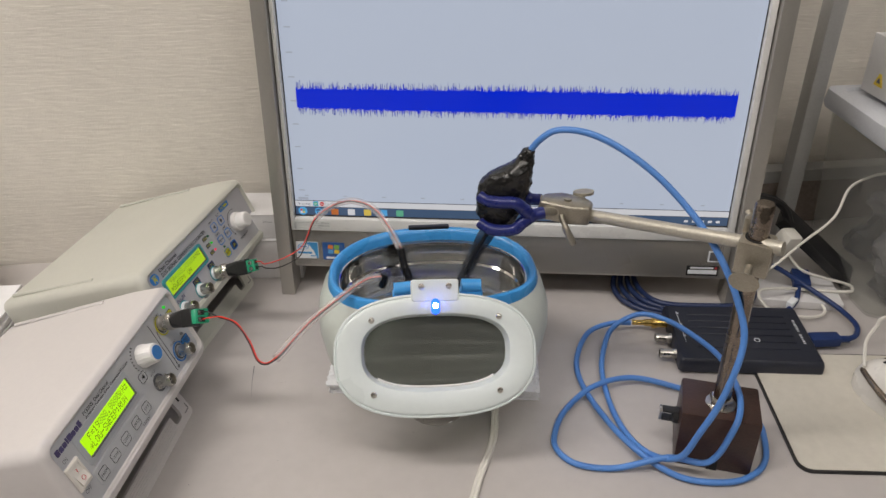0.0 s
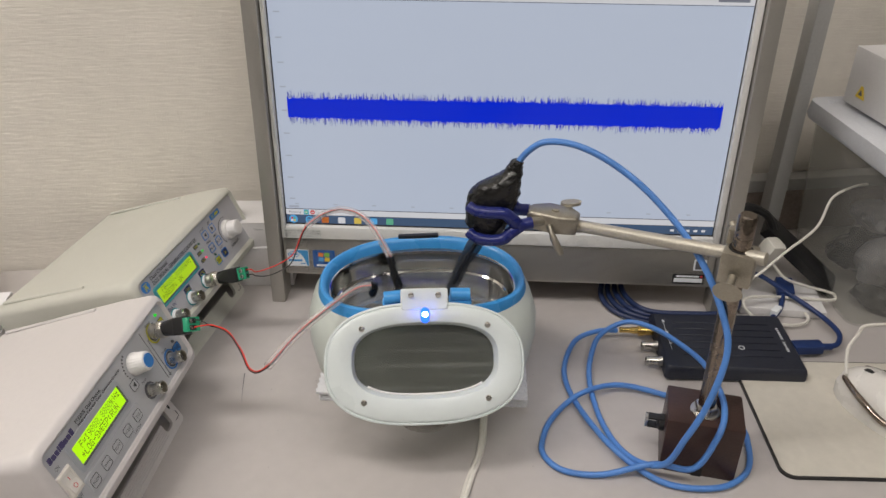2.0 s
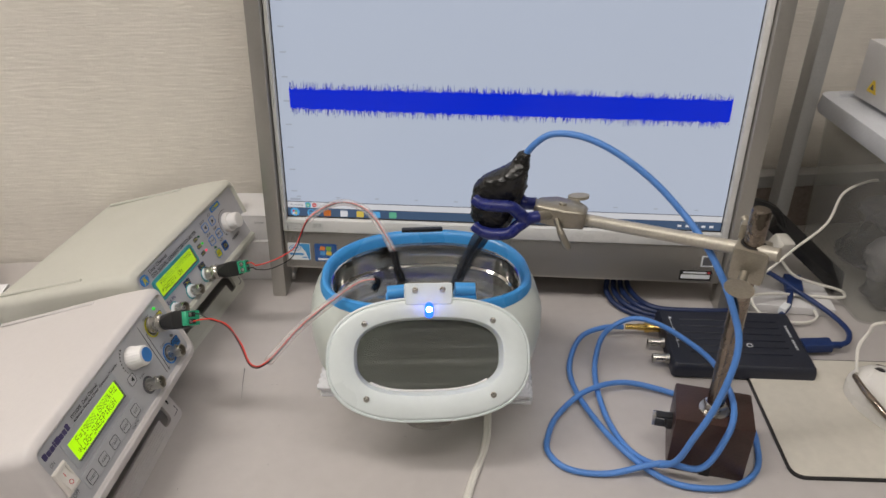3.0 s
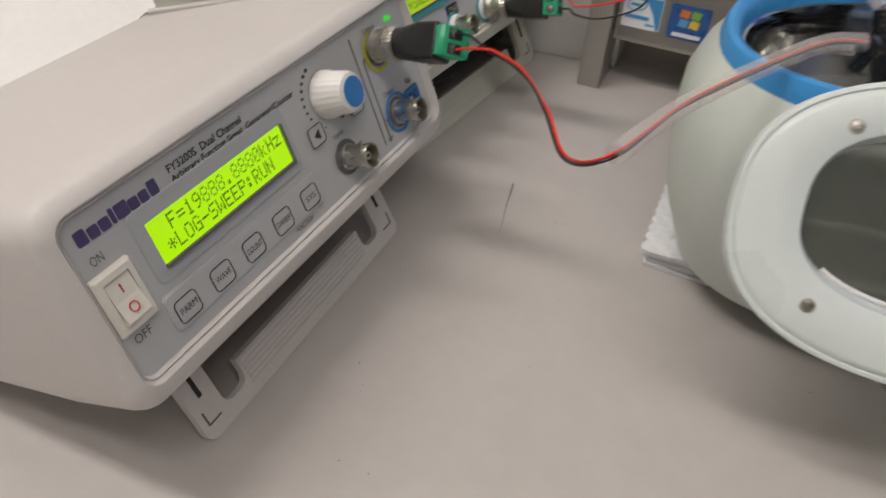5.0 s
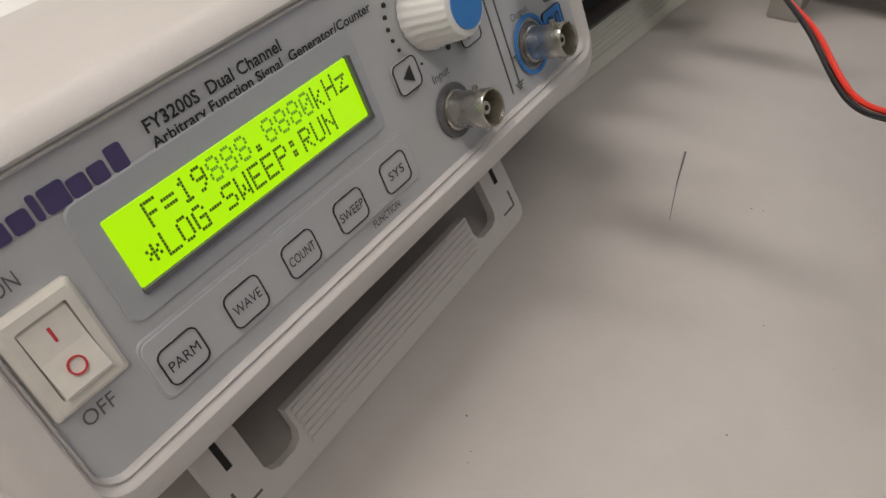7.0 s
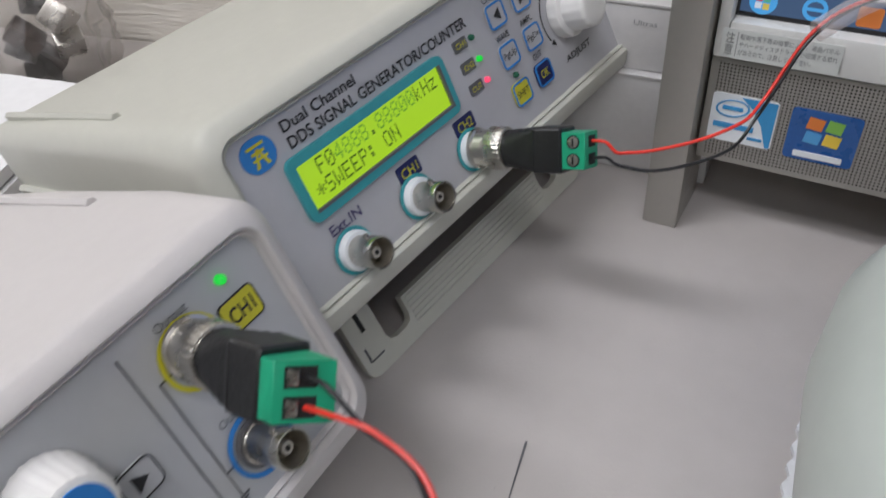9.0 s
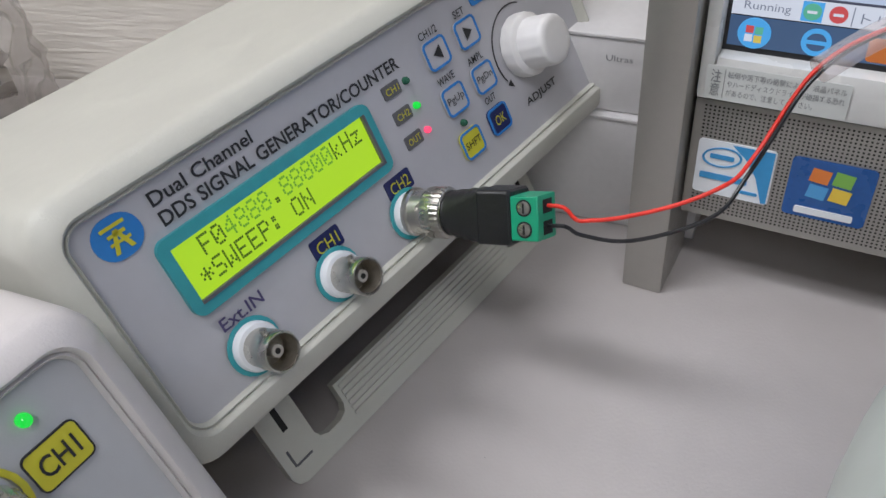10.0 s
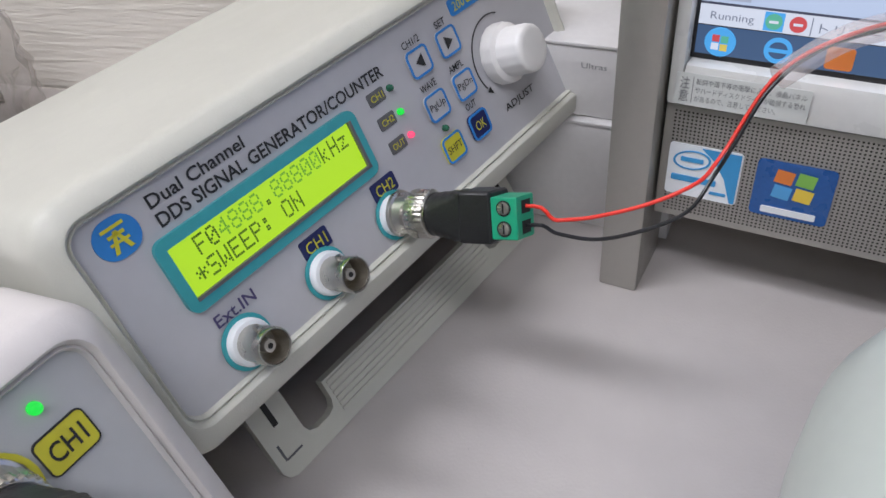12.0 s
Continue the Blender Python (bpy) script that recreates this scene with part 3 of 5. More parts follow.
st2 = part("system_sticker", plate(0.0120, 0.0105, 0.0016, 0.0, 0.0004, 0.0590, 0.0515), M_STICKB, mon, "dark blue system sticker with four coloured panes", m=G)
for k, m_ in enumerate((M_ORANGE, M_LEAF, M_SKY, M_GOLDY)):
    ox, oy = (-0.0034, 0.0032)[k % 2], (0.0049, -0.0008)[k // 2]
    bm = bmesh.new()
    x, y = 0.0592 + ox, 0.0515 + oy
    bm.faces.new([bm.verts.new(p) for p in ((x - 0.0031, y - 0.0018, 0.0006), (x + 0.0024, y - 0.0024, 0.0006), (x + 0.0031, y + 0.0024, 0.0006), (x - 0.0024, y + 0.003, 0.0006))])
    part("sticker_pane", bm, m_, st2, smooth=False)
part("sticker_bar", plate(0.0085, 0.0012, 0.0005, 0.0004, 0.0007, 0.0590, 0.0436), M_STICKW, st2)
st3 = part("rating_label", plate(0.0165, 0.0058, 0.0004, 0.0, 0.0003, W - 0.041, 0.0415), M_INK, mon, "small black and white rating label", m=G)
part("label_field", plate(0.0150, 0.0024, 0.0003, 0.0003, 0.0005, W - 0.041, 0.0400), M_STICKW, st3)
part("label_bar", plate(0.0120, 0.0010, 0.0003, 0.0003, 0.0005, W - 0.042, 0.0448), M_STICKW, st3)
part("label_bar", plate(0.0013, 0.0013, 0.0012, 0.0003, 0.0005, W - 0.0275, 0.0448), M_RED, st3)
st4 = part("square_label", plate(0.0065, 0.0065, 0.0004, 0.0, 0.0003, W - 0.031, 0.0585), M_STICKW, mon, "small square white label", m=G)
part("label_field", plate(0.0048, 0.0048, 0.0003, 0.0003, 0.0005, W - 0.031, 0.0585), M_INKGREY, st4)


# ---- signal generators ----
GLYPH = {"F": "1F10101E101010", "=": "00001F001F0000", "1": "040C040404040E", "9": "0E11110F01020C", "8": "0E11110E11110E", "0": "0E11131519110E",
         "4": "02060A121F0202", ".": "00000000000C0C", "k": "10101214181412", "H": "1111111F111111", "z": "00001F0204081F", "*": "0004150E150400",
         "L": "1010101010101F", "O": "0E11111111110E", "G": "0E11101711110F", "-": "0000001F000000", "S": "0F10100E01011E", "W": "11111115151B11",
         "E": "1F10101E10101F", "P": "1E11111E101010", ":": "000C0C000C0C00", "R": "1E11111E141211", "U": "1111111111110E", "N": "11111915131111", " ": "00000000000000"}


def lcd_text(parent, rows, x0, y0, width, height, z):
    """Two rows of sixteen dot characters; figures that keep changing are faint."""
    cw, ch = width / 16, height / 2
    dot = cw / 6.0
    dv = ch / 8.6
    dark, faint = bmesh.new(), bmesh.new()
    for r, (text, weak) in enumerate(rows):
        for c, g in enumerate(text):
            code = GLYPH[g]
            bm = faint if c in weak else dark
            for row in range(7):
                bits = int(code[2 * row:2 * row + 2], 16)
                for col in range(5):
                    if bits >> (4 - col) & 1:
                        x = x0 + c * cw + col * dot
                        y = y0 - r * ch - row * dv
                        quad(bm, x, x + dot * 0.86, y - dv * 0.86, y, z)
    part("display_text", dark, M_LCDDOT, parent, "dark dot characters", smooth=False)
    part("display_text", faint, M_LCDFAINT, parent, "flickering green dot figures", smooth=False)


MM = 0.001


def bnc_socket(parent, x, y, ring, ring_r, collar=None):
    """A threaded metal socket standing out of a panel."""
    at = Matrix.Translation((x * MM, y * MM, 0.0006))
    mm = lambda prof: [(r * MM, z * MM) for r, z in prof]
    turned = lambda prof, n: rings(bmesh.new(), [[(r * math.cos(2 * math.pi * k / n), r * math.sin(2 * math.pi * k / n), z) for k in range(n)] for r, z in mm(prof)], cap0=False, cap1=False)
    s = part("bnc_socket", turned([(5.3, 0), (5.3, 1.2), (4.9, 1.5), (4.8, 2.6), (4.8, 7.0), (5.0, 7.3), (5.0, 12.3), (4.85, 12.7), (4.45, 12.7), (4.30, 12.2)], 36), M_METAL, parent, "nickel bnc socket", at)
    part("socket_ring", frame_plate(ring_r * MM, ring_r * MM, ring_r * MM * 0.98, 1.2 * MM, 0, 0.35 * MM), ring, s, "coloured printed ring")
    part("socket_gap", lathe(mm([(6.5, 0.05), (6.5, 0.3)]), 28), M_INKGREY, s, "dark gap round the socket")
    if collar is not None:
        part("collar", lathe(mm([(6.3, 0), (6.3, 2.2), (5.9, 2.8), (5.0, 2.9)]), 32), collar, s, "white plastic collar")
    part("socket_bore", turned([(4.31, 12.3), (4.2, 12.0), (4.15, 6.2), (1.0, 6.1)], 28), M_CAST, s, "dark metal socket bore")
    part("insulator", lathe(mm([(1.75, 6.2), (1.7, 10.3), (1.5, 10.5), (0.8, 10.45)]), 20), M_INSUL, s, "pale insulator")
    part("contact_hole", lathe(mm([(0.75, 10.4), (0.75, 10.6)]), 12), M_DARK, s)
    for sg in (-1, 1):
        part("bayonet_pin", lathe(mm([(0.9, 4.6), (0.9, 6.1)]), 10), M_METAL, s, m=Matrix.Translation((0, 0, 9.0 * MM)) @ Matrix.Rotation(radians(90 * sg), 4, "X"))
    return s


def key_button(parent, x, y, hw, hh, edge, face, text="", ink=None, th=0.0, tw=0.0, arrow=0):
    b = part("key", plate(hw * MM, hh * MM, 1.9 * MM, 0.0004, 0.0011, x * MM, y * MM, edge=0.0003), face, parent)
    part("key_outline", frame_plate(hw * MM, hh * MM, 1.9 * MM, (0.75 if edge is M_INKBLUE else 0.3) * MM, 0.0010, 0.0013, x * MM, y * MM), edge, b)
    if text:
        lettering(text, tw * MM, th * MM, ink, b, x * MM, y * MM, 0.0014, bold=0.0, align="CENTER")
    if arrow:
        bm = bmesh.new()
        bm.faces.new([bm.verts.new(((x + p * arrow) * MM, (y + q) * MM, 0.0014)) for p, q in ((2.0, 0), (-1.7, 2.2), (-1.7, -2.2))])
        part("key_arrow", bm, M_INK, b, smooth=False)
    return b


def generator(name, c, u, tilt, roll, cu, case, panel, label, climb):
    u = Vector(u).normalized()
    h = Vector((u.y, -u.x, 0))
    v = -h * math.sin(radians(tilt)) + Vector((0, 0, 1)) * math.cos(radians(tilt))
    g = thing(name, frame_of(c, u, v) @ Matrix.Rotation(radians(roll), 4, "Z"), label, "signal generator", "signal generators")
    cv = -9.3
    # case: front rim, chamfer, body running back
    loops = []
    for hw, hh, r, z, dy in ((93.6, 27.2, 5, -1.5, -7.9), (93.8, 27.4, 5, 1.2, -7.9), (94.2, 27.9, 5.4, 1.9, -7.9), (94.7, 28.5, 5.8, 1.3, -8.0), (95.1, 29.0, 6.2, 2.5, -8.1), (95.6, 29.7, 6.6, 3.0, -8.2),
                             (96.3, 30.7, 7.2, 2.8, -8.3), (99.2, 34.6, 8.8, 0.7, -9.0), (100.3, 35.7, 9.6, -0.5, -9.1), (101.2, 36.4, 10.2, -2.6, -9.1), (101.7, 36.8, 10.6, -6.0, -9.1)):
        loops.append(rrect(hw * MM, hh * MM, r * MM, z * MM, cu * MM, dy * MM, n=8))
    rise = math.tan(radians(climb))
    for d, hw, hh in ((0.03, 102.2, 36.9), (0.09, 102.0, 36.7), (0.150, 100.4, 35.4), (0.158, 99.6, 34.6), (0.163, 97.6, 32.8)):
        loops.append(rrect(hw * MM, hh * MM, 8 * MM, -d, cu * MM, cv * MM + d * rise, n=8))
    part("case", rings(bmesh.new(), loops, cap0=False), case, g)
    for sy, rz in ((36.9, 0.055), (11.0, 0.055)):
        for sx in (-1, 1):
            bm = bmesh.new()
            x = cu * MM + sx * (102.1 if sy < 20 else 90.5) * MM
            pts = [(x, sy * MM + cv * MM + rz * rise, -rz), (x, sy * MM + cv * MM + 0.15 * rise, -0.15)]
            tube(pts, 0.0017, n=6, per=1, bm=bm)
            part("side_ridge", bm, case, g)
    pl = part("front_panel", plate(93.7 * MM, 27.3 * MM, 5 * MM, -0.0012, 0.0, cu * MM, -7.9 * MM), panel, g, "printed grey front panel")
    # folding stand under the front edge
    # added block; its near-black colour stands in for the shade under the case
    part("stand_shade_block", boxm((cu - 55) * MM, (cu + 57) * MM, -0.0655, -0.0430, -0.086, -0.037, bevel=0.002), M_DARK, g, "added near-black block for the shade behind the stand")
    up = Vector((0, 0, 1))
    hinge = Vector(c) - h * 0.018 + up * (0.0477 - c[2])
    base = Vector(c) + h * 0.0070 - up * (c[2] - 0.0004)
    L = (hinge - base).length
    fm = frame_of(base + u * (cu + 1) * MM, u, hinge - base)
    loc = g.matrix_world.inverted() @ fm
    bm = bmesh.new()
    outline = [(-0.0725, L), (-0.0725, 0.004), (-0.0712, 0.0012), (-0.0685, 0.0)]
    notch = [(-0.0450, 0.0178), (-0.0450, 0.0108), (-0.0462, 0.0082), (-0.0490, 0.0070), (-0.0545, 0.0070), (-0.0572, 0.0082), (-0.0584, 0.0108), (-0.0585, L)]
    loop = outline + [(-x, y) for x, y in outline[::-1]] + [(-x, y) for x, y in notch[::-1]] + notch
    low, high, top_ = ([bm.verts.new((x, y, z)) for x, y in loop] for z in (-0.0035, -0.0006, 0.0))
    for a, b in ((low, high), (high, top_)):
        for k in range(len(loop)):
            q = (k + 1) % len(loop)
            bm.faces.new((a[k], a[q], b[q], b[k]))
    for ring in (low, top_):
        f = bm.faces.new(ring)
        f.normal_update()
        bmesh.ops.triangulate(bm, faces=[f], ngon_method="EAR_CLIP")
    ft = part("folding_stand", bm, case, g, "folded-out plastic stand with ribs", m=loc, smooth=False)
    for k in range(6):
        part("rib", boxm(-0.0435, 0.0435, 0.0046 + k * 0.0022, 0.0058 + k * 0.0022, -0.0002, 0.0006), case, ft)
    for sx in (-1, 1):
        part("slot", boxm(sx * 0.0655 - 0.0010, sx * 0.0655 + 0.0010, 0.018, 0.030, -0.0005, 0.0002), M_DARK, ft)
        part("slot", boxm(sx * 0.0655 - 0.0033, sx * 0.0655 + 0.0033, 0.0062, 0.0069, -0.0005, 0.0002), M_INKGREY, ft)
        part("slot", boxm(sx * 0.0690 - 0.0004, sx * 0.0690 + 0.0004, 0.0065, 0.0125, -0.0005, 0.0002), M_INKGREY, ft)
    for sx in (-1, 1):
        part("rear_foot", lathe([(0.006, 0), (0.006, 0.004), (0.005, 0.005)], 16), M_BLACK, g, "black rubber foot",
             g.matrix_world.inverted() @ Matrix.Translation(Vector(c) + u * (cu + sx * 75) * MM - h * 0.115 - up * (c[2] - 0.0)))
    return g, pl


def knob(parent, x, y, r, hgt, cap, label):
    k = part("knob", lathe([(r * MM, 0.0005), (r * MM, 3 * MM), (r * 0.93 * MM, 4 * MM), (r * 0.84 * MM, (hgt - 2) * MM), (r * 0.78 * MM, (hgt - 0.6) * MM), (r * 0.66 * MM, hgt * MM)], 96, ribs=24 if cap else 6, depth=0.022), M_WHITE, parent, label, Matrix.Translation((x * MM, y * MM, 0)))
    if cap:
        part("knob_cap", lathe([(r * 0.62 * MM, hgt * MM - 0.0004), (r * 0.62 * MM, hgt * MM + 0.0004)], 32), cap, k, "round blue cap")
    return k


A_C, A_U = (-0.2252, 0.4651, 0.0960), (0.0683, 0.9977, 0)
gen_a, pa = generator("signal_generator", A_C, A_U, 22.1, -1.35, 18.0, M_CASE_A, M_PANEL_A, "white bench signal generator with grey panel, propped on its stand", 3.3)
Z1 = 0.0004
part("display_surround", plate(38.0 * MM, 12.6 * MM, 3 * MM, 0.0, 0.0007, -17.3 * MM, -2.1 * MM, edge=0.0004), M_PANEL_D, pa)
lcd = part("display", plate(33.1 * MM, 7.1 * MM, 0.4 * MM, 0.0005, 0.0010, -17.3 * MM, -2.1 * MM), M_LCD, gen_a, "glowing yellow-green two-line display")
# dark grey bars paint the recess shading at the lower and right edges
part("display_recess_shade", boxm(-50.6 * MM, 16.1 * MM, -10.3 * MM, -9.2 * MM, 0.0006, 0.0021), M_INKGREY, lcd)
part("display_recess_shade", boxm(15.8 * MM, 16.7 * MM, -10.3 * MM, 5.2 * MM, 0.0006, 0.0021), M_INKGREY, lcd)
lcd_text(lcd, ((" F=19888.8880kHz", (5, 6, 7, 9, 10, 11, 12)), ("*LOG-SWEEP:RUN", ())), -46.6 * MM, 3.9 * MM, 61 * MM, 12.6 * MM, 0.0012)
# maker's name as plain bars
for x0, x1, hh in ((-71.3, -67.6, 4.6), (-66.9, -63.3, 3.6), (-62.7, -59.1, 3.6), (-58.4, -57.0, 4.8), (-56.4, -51.8, 4.6), (-51.4, -47.8, 3.6), (-47.2, -43.8, 3.6), (-43.0, -39.6, 4.8)):
    part("maker_bar", plate((x1 - x0) / 2 * MM, hh / 2 * MM, 0.6 * MM, 0.0, Z1, (x0 + x1) / 2 * MM, (10.4 + hh / 2) * MM), M_INKPURPLE, pa)
lettering("FY3200S  Dual Channel", 35.5 * MM, 2.7 * MM, M_INK, pa, -34.0 * MM, 13.3 * MM, Z1, bold=0.02)
lettering("Arbitrary Function Signal  Generator/Counter", 64.0 * MM, 2.9 * MM, M_INK, pa, -34.2 * MM, 9.6 * MM, Z1, bold=0.02)
lettering("ON", 4.6 * MM, 3.0 * MM, M_INKGREY, pa, -68.7 * MM, 5.2 * MM, Z1, align="CENTER")
lettering("OFF", 6.6 * MM, 3.0 * MM, M_INKGREY, pa, -68.3 * MM, -22.3 * MM, Z1, align="CENTER")
lettering("FUNCTION", 10 * MM, 1.9 * MM, M_INK, pa, 9.5 * MM, -32.4 * MM, Z1, align="CENTER")
lettering("Input", 7.0 * MM, 3.0 * MM, M_INKGREY, pa, 44.5 * MM, -13.2 * MM, Z1, align="CENTER")
lettering("Output", 9.0 * MM, 2.8 * MM, M_INKGREY, pa, 85.0 * MM, 14.6 * MM, Z1, align="CENTER")
lettering("Output", 9.0 * MM, 2.8 * MM, M_INKGREY, pa, 84.2 * MM, -13.2 * MM, Z1, align="CENTER")
part("key_field", plate(41.5 * MM, 6.9 * MM, 2.5 * MM, 0.0, 0.0005, -16.5 * MM, -24.2 * MM, edge=0.0003), M_PANEL_D, pa)
part("key_field", plate(40.9 * MM, 6.3 * MM, 2.2 * MM, 0.0004, 0.0007, -16.5 * MM, -24.2 * MM, edge=0.0002), M_PANEL_A, pa)
for x, tx, tw in ((-50.9, "PARM", 7.2), (-34.1, "WAVE", 7.4), (-17.4, "COUNT", 7.8), (-0.4, "SWEEP", 8.0), (16.6, "SYS", 5.6)):
    key_button(gen_a, x, -25.0, 4.9, 4.1, M_INK, M_PANEL_A, tx, M_INK, 2.2, tw)
key_button(gen_a, 32.4, -7.4, 4.6, 4.0, M_INK, M_PANEL_A, arrow=-1)
key_button(gen_a, 60.0, -7.4, 4.6, 4.0, M_INK, M_PANEL_A, arrow=1)
knob(gen_a, 46.0, 3.2, 9.4, 14.2, M_INKBLUE, "white ribbed knob")
for k in range(11):
    a = radians(112 + k * 13)
    rr = (1.0 - 0.06 * k) * 0.75 * MM
    part("dial_dot", lathe([(rr, 0), (rr, Z1)], 10), M_INK, pa, m=Matrix.Translation(((45.4 + 12.6 * math.cos(a)) * MM, (3.6 + 12.6 * math.sin(a)) * MM, 0)))
for k in range(4):
    part("dial_dot", lathe([(0.8 * MM, 0), (0.8 * MM, Z1)], 10), M_INK, pa, m=Matrix.Translation(((51.0 + 1.9 * k) * MM, (-8.2 + 1.4 * k) * MM, 0)))
# output section
for x0, x1, y0, y1 in ((70.6, 70.9, -31.5, 15.5), (74.8, 75.1, -30, 5), (74.8, 78.5, 4.7, 5.0), (74.8, 78.5, -22.9, -22.6), (73.0, 77.0, -30.3, -30.0), (73.8, 76.2, -31.1, -30.8), (74.4, 75.6, -31.9, -31.6)):
    part("panel_line", boxm(x0 * MM, x1 * MM, y0 * MM, y1 * MM, 0.0, Z1), M_INKGREY, pa, smooth=False)
for (x, y, m_) in ((85.0, 5.4, M_YELLOW), (85.5, -22.9, M_INKBLUE)):
    bnc_socket(gen_a, x, y, m_, 8.7)
bnc_socket(gen_a, 44.6, -23.0, M_INKGREY, 7.2)
for y, m_, txt in ((4.9, M_YELLOW, "CH1"), (-21.8, M_INKBLUE, "CH2")):
    part("channel_tag", plate(5.3 * MM, 3.9 * MM, 1.3 * MM, 0.0, Z1, 100.0 * MM, y * MM), m_, pa)
    part("tag_outline", frame_plate(5.5 * MM, 4.1 * MM, 1.5 * MM, 0.3 * MM, 0.0, Z1 * 1.3, 100.0 * MM, y * MM), M_INK, pa)
    lettering(txt, 7.4 * MM, 4.0 * MM, M_INK, pa, 100.0 * MM, y * MM, Z1 * 1.6, bold=0.012, align="CENTER")
for y, m_ in ((14.0, M_LEDG), (-14.4, M_LEDOFF)):
    part("indicator_lamp", lathe([(1.3 * MM, 0), (1.3 * MM, 1.0 * MM), (1.15 * MM, 1.6 * MM), (0.8 * MM, 2.0 * MM), (0.3 * MM, 2.2 * MM)], 20), m_, gen_a, "small round indicator lamp", Matrix.Translation((99.4 * MM, y * MM, 0)))
# rocker switch
sw = part("rocker_switch", rings(bmesh.new(), [rrect(7.6 * MM, 10.2 * MM, 0.8 * MM, 0.0), rrect(7.6 * MM, 10.2 * MM, 0.8 * MM, 0.0012), rrect(6.6 * MM, 9.2 * MM, 0.7 * MM, 0.0022), rrect(4.9 * MM, 7.2 * MM, 0.5 * MM, 0.0022), rrect(4.9 * MM, 7.2 * MM, 0.5 * MM, 0.0003)], cap0=False), M_SWITCH, gen_a, "ivory rocker switch", Matrix.Translation((-67.6 * MM, -9.0 * MM, 0)))
bm = bmesh.new()
prof = [(-7.0, 0.4), (-7.0, 3.4), (-6.4, 3.8), (0.2, 2.2), (6.4, 1.6), (7.0, 1.2), (7.0, 0.4)]
rings(bm, [[(x * MM, y * MM, z * MM) for y, z in prof] for x in (-4.6, 4.6)])
part("rocker", bm, M_SWITCH, sw, "ivory rocker", smooth=False)
part("mark_on", boxm(-0.25 * MM, 0.25 * MM, 2.0 * MM, 4.8 * MM, 0.0017, 0.0021), M_RED, sw, smooth=False)
part("mark_off", frame_plate(1.7 * MM, 1.7 * MM, 1.65 * MM, 0.35 * MM, 0.0, 0.0003), M_RED, sw, m=Matrix.Translation((0, -3.0 * MM, 0.00305)) @ Matrix.Rotation(radians(-13.5), 4, "X"))

B_C, B_U = (-0.2348, 0.6393, 0.0932), (0.183, 0.9831, 0)
gen_b, pb = generator("signal_generator", B_C, B_U, 22.6, 0.0, 51.5, M_CASE_B, M_PANEL_B, "ivory bench signal generator with blue-edged keys, propped on its stand", 4.3)
part("display_surround", frame_plate(35.3 * MM, 10.3 * MM, 3 * MM, 3.0 * MM, 0.0, 0.0016, 7.8 * MM, -3.3 * MM), M_TEAL, pb, "teal display border")
lcd = part("display", plate(32.4 * MM, 7.4 * MM, 0.4 * MM, 0.0003, 0.0008, 7.8 * MM, -3.3 * MM), M_LCDB, gen_b, "glowing yellow-green two-line display")
# recess shading again put in as dark bars, below and at right
part("display_recess_shade", boxm(-24.6 * MM, 40.6 * MM, -10.9 * MM, -10.0 * MM, 0.0006, 0.0019), M_INKGREY, lcd)
part("display_recess_shade", boxm(39.6 * MM, 40.6 * MM, -10.9 * MM, 4.0 * MM, 0.0006, 0.0019), M_INKGREY, lcd)
lcd_text(lcd, ((" F04888.88800kHz", (3, 4, 5, 6, 8, 9, 10, 11, 12)), ("*SWEEP: ON", ())), -21.3 * MM, 3.0 * MM, 59 * MM, 12.4 * MM, 0.0010)
emb = part("emblem", plate(5.9 * MM, 4.9 * MM, 4.85 * MM, 0.0, Z1, -32.0 * MM, 12.8 * MM), M_INKBLUE, pb, "blue oval emblem with a yellow sign")
for x0, x1, y0, y1 in ((-3.0, 3.0, 2.3, 3.1), (-2.2, 2.2, 0.4, 1.2)):
    part("emblem_stroke", boxm((-32 + x0) * MM, (-32 + x1) * MM, (12.8 + y0) * MM, (12.8 + y1) * MM, Z1, Z1 + 0.0002), M_YELLOW, emb, smooth=False)
for sg in (-1, 1):
    bm = bmesh.new()
    bm.faces.new([bm.verts.new(((-32 + p) * MM, (12.8 + q) * MM, Z1 + 0.0002)) for p, q in ((-0.5, 1.8), (0.5, 1.8), (sg * 2.0 + 0.6, -3.4), (sg * 2.0 - 0.6, -3.4))])
    part("emblem_stroke", bm, M_YELLOW, emb, smooth=False)
bm = bmesh.new()
bm.faces.new([bm.verts.new(((-32 + p) * MM, (12.8 + q) * MM, Z1 + 0.0003)) for p, q in ((-2.6, -0.6), (2.6, -0.6), (2.6, -1.3), (-2.6, -1.3))])
part("emblem_stroke", bm, M_YELLOW, emb, smooth=False)
lettering("Dual Channel", 30.0 * MM, 3.5 * MM, M_INK, pb, -22.0 * MM, 13.8 * MM, Z1, bold=0.015)
lettering("DDS SIGNAL GENERATOR/COUNTER", 82.3 * MM, 3.7 * MM, M_INK, pb, -22.0 * MM, 8.7 * MM, Z1, bold=0.018)
